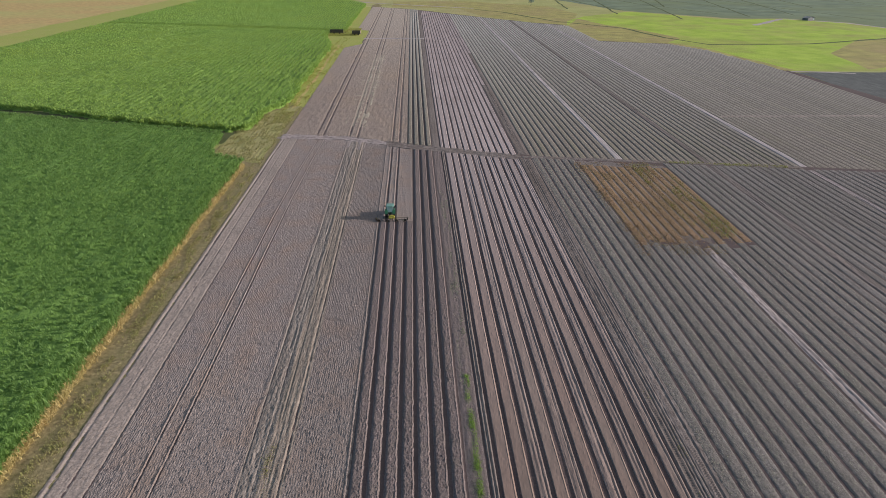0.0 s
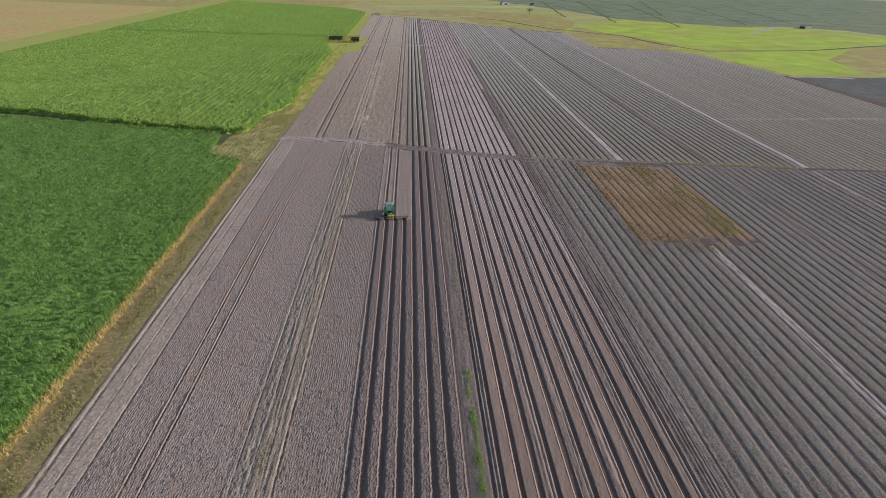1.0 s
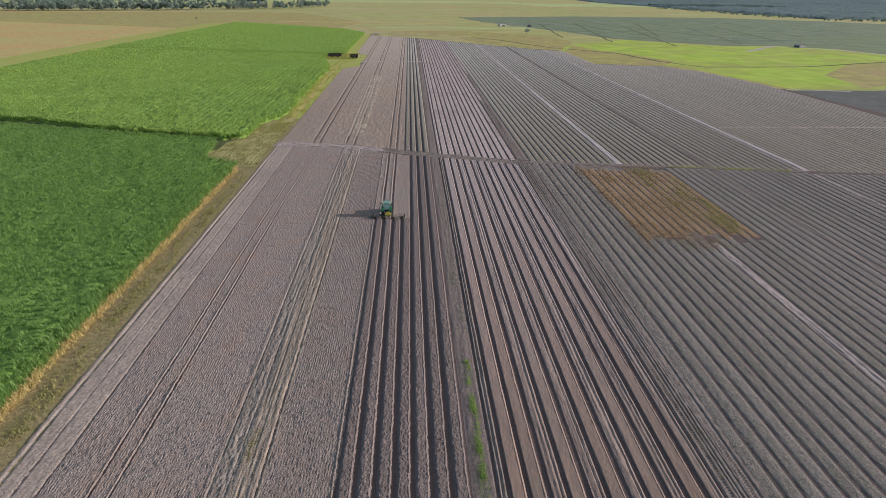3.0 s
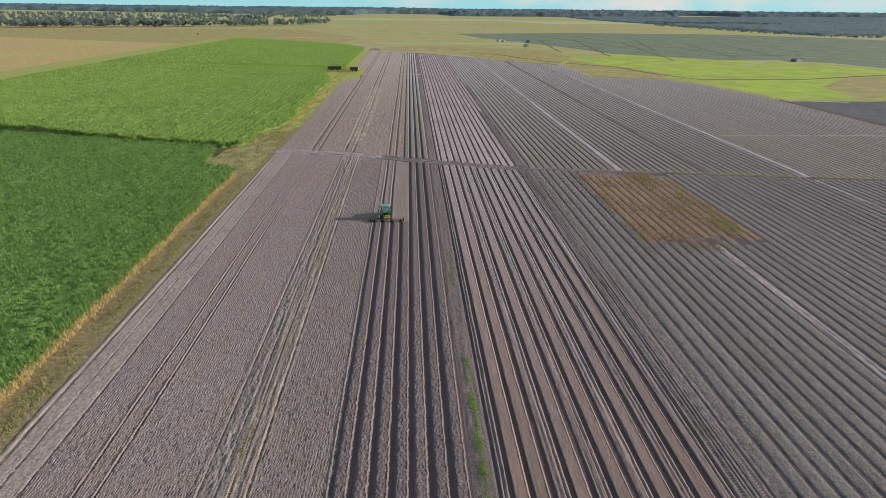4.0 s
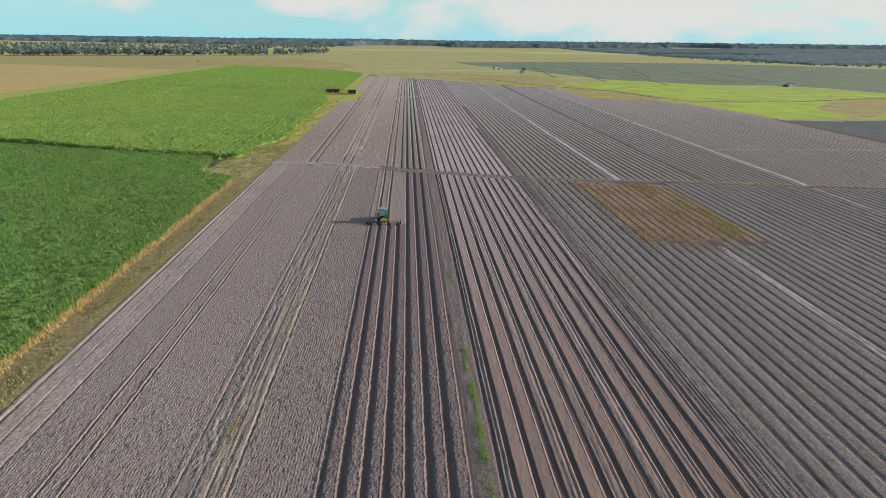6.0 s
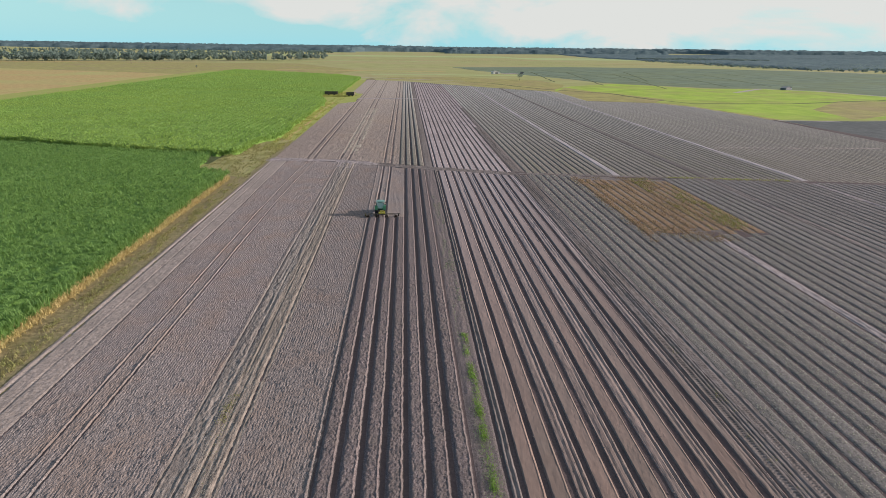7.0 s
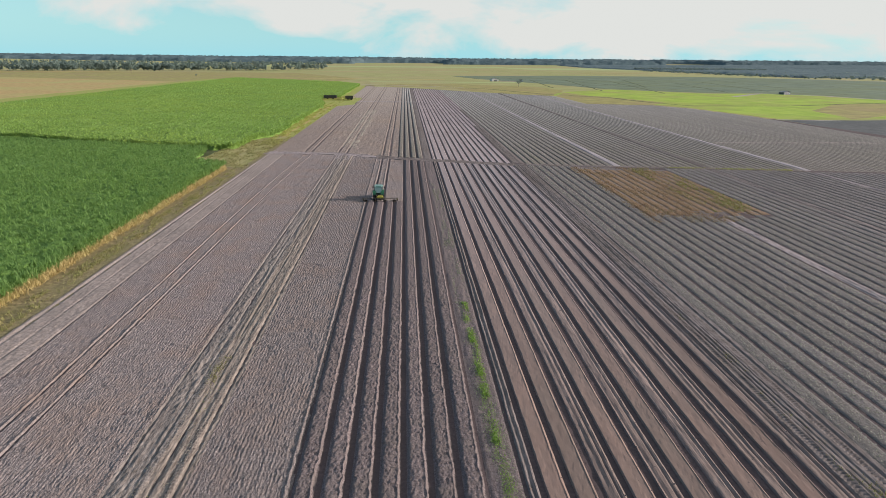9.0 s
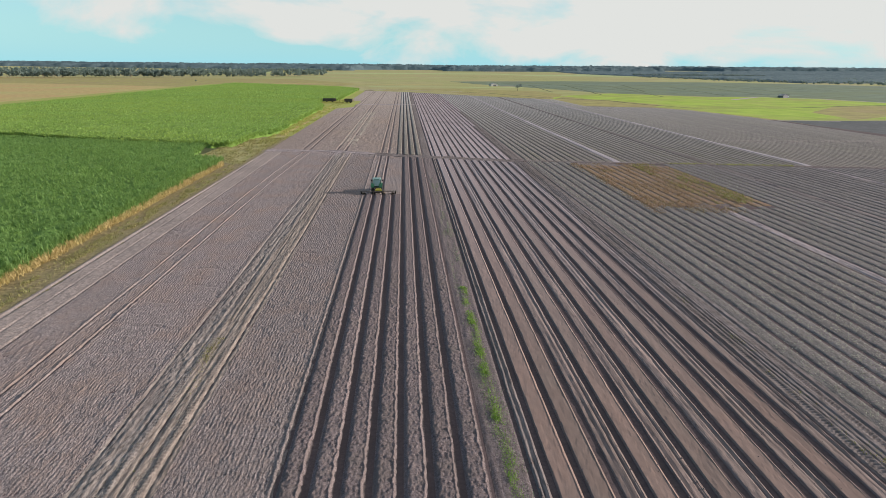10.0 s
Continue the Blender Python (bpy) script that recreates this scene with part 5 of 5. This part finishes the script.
def woods(name, xs, ys, height, per, size, seed, label, leaf=None):
    """A stand of gum trees: pale trunks and ragged crowns, too many to count."""
    r = np.random.default_rng(seed)
    n = len(xs)
    h = height * r.uniform(0.65, 1.2, n)
    lobes = 4
    c = np.stack([np.repeat(xs, lobes), np.repeat(ys, lobes), np.zeros(n * lobes)], 1)
    hh = np.repeat(h, lobes)
    c[:, :2] += r.normal(0, 0.13, (n * lobes, 2)) * hh[:, None]
    c[:, 2] = hh * r.uniform(0.28, 0.88, n * lobes)
    rad = np.stack([hh * 0.2, hh * 0.2, hh * 0.15], 1) * r.uniform(0.7, 1.3, (n * lobes, 1))
    v, f = crown_clumps(c, rad, per, size, seed)
    wood = new(name, mesh_of(name, v, f, leaf or M_GUM, smooth=False))
    tagged(wood, label, "trees", kind="stuff")
    few = slice(0, None, 4)
    tv, tf = trunks(xs[few], ys[few], h[few] * 0.75, height * 0.016, seed + 1, 4)
    st = new("trunk_stand", mesh_of("trunk_stand", tv, tf, M_BARK))
    st.parent = wood
    tagged(st, kind="stuff")
    return wood


def strewn(n, x0, x1, y0, y1, seed, keep):
    r = np.random.default_rng(seed)
    x, y = r.uniform(x0, x1, n), r.uniform(y0, y1, n)
    k = keep(x, y)
    return x[k], y[k]


def belt_front(x):
    return np.interp(x, [-1500, -760, -460, -270, -205], [950, 1105, 1235, 1380, 1560])


bx, by = strewn(9000, -1500, -205, 950, 1700, 61, lambda x, y: (y > belt_front(x)) & (y < belt_front(x) + 75) & (lumps(x / 60, y / 60, 62) > -0.75))
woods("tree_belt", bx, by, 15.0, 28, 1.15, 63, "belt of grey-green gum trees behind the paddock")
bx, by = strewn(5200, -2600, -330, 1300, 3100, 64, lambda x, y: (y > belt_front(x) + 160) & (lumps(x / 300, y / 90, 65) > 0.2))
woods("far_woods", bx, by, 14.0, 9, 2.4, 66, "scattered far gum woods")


def plantation(x, y):
    return y > np.interp(x, [640, 700, 800, 2500], [1900, 1080, 960, 500])


bx, by = strewn(6500, 690, 2000, 500, 1750, 67, lambda x, y: plantation(x, y) & (x < 700 + 0.95 * y))
woods("plantation", bx, by, 3.8, 4, 1.5, 68, "dense low tree plantation hazed to blue-green", M_PLANTED)
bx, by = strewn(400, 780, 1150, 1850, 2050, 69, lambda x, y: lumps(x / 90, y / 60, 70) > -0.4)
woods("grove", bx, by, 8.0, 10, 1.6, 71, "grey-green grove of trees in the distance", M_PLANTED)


def forest(name, xs, ys, height, seed, keep, label):
    """Closed forest canopy far off: lumpy crowns one beside another."""
    X, Y = np.meshgrid(xs, ys, indexing="ij")
    jit = np.random.default_rng(seed)
    Z = height * (0.75 + 0.2 * lumps(X / 300, Y / 200, seed)) + jit.uniform(-0.22, 0.22, X.shape) * height
    Z = Z * np.clip(jit.uniform(0.5, 1.1, X.shape), 0, 1)
    inside = keep(X, Y)
    inside[0], inside[-1], inside[:, 0], inside[:, -1] = False, False, False, False
    Z = np.where(inside, Z + rise(X, Y), rise(X, Y) - 1.5)
    f = grid_faces(len(xs), len(ys))
    f = f[inside.ravel()[f].any(1)]
    ob = new(name, mesh_of(name, np.stack([X + jit.uniform(-5, 5, X.shape), Y + jit.uniform(-5, 5, X.shape), Z], -1).reshape(-1, 3), f, M_FOREST))
    return tagged(ob, label, "forest", kind="stuff")


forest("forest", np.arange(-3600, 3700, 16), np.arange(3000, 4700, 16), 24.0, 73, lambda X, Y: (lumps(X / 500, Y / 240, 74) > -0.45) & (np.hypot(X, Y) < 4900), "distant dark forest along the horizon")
forest("forest", np.arange(720, 3600, 14), np.arange(1100, 3000, 14), 6.0, 77, lambda X, Y: plantation(X, Y - 25) & (X > 760), "forest plain hazed to blue-green in the distance")


def tree(at, height, seed, label, leafy_=True):
    """A single tree: tapered trunk, limbs and a ragged crown of leaf clumps."""
    t = new("tree")
    t.location = at
    tagged(t, label, "tree")
    r = np.random.default_rng(seed)
    v, f = trunks(np.zeros(1), np.zeros(1), np.array([height * 0.55]), height * 0.03, seed, 8)
    tr = new("trunk", mesh_of("trunk", v, f, M_BARK))
    tr.parent = t
    tips = []
    for i in range(7):
        a, e = 2 * math.pi * i / 7 + r.uniform(-0.3, 0.3), r.uniform(0.5, 1.1)
        base = Vector((0, 0, height * r.uniform(0.3, 0.5)))
        tip = base + Vector((math.cos(a) * math.cos(e), math.sin(a) * math.cos(e), math.sin(e))) * height * r.uniform(0.3, 0.45)
        tips.append(tip)
        b = bmesh.new()
        way = tip - base
        m = Matrix.Translation((base + tip) / 2) @ way.to_track_quat("Z", "Y").to_matrix().to_4x4()
        bmesh.ops.create_cone(b, segments=6, radius1=height * 0.016, radius2=height * 0.005, depth=way.length, matrix=m)
        part("limb", b, M_BARK, t)
    if leafy_:
        c = np.array([tuple(p) for p in tips] + [(0, 0, height * 0.8)])
        v, f = crown_clumps(c, np.full((len(c), 3), height * 0.24), 90, height * 0.03, seed + 1)
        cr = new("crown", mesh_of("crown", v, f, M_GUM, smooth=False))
        cr.parent = t
    return t


tree((122, 640, 0), 7.5, 81, "lone round-crowned tree in the paddock")
tree((-460, 1060, 0), 11.0, 83, "pale dead gum tree in the paddock", False)
tree((-600, 1090, 0), 10.0, 84, "pale bare gum tree standing by the woods", False)
tree((-300, 900, 0), 4.0, 85, "low pale bush in the dry paddock")
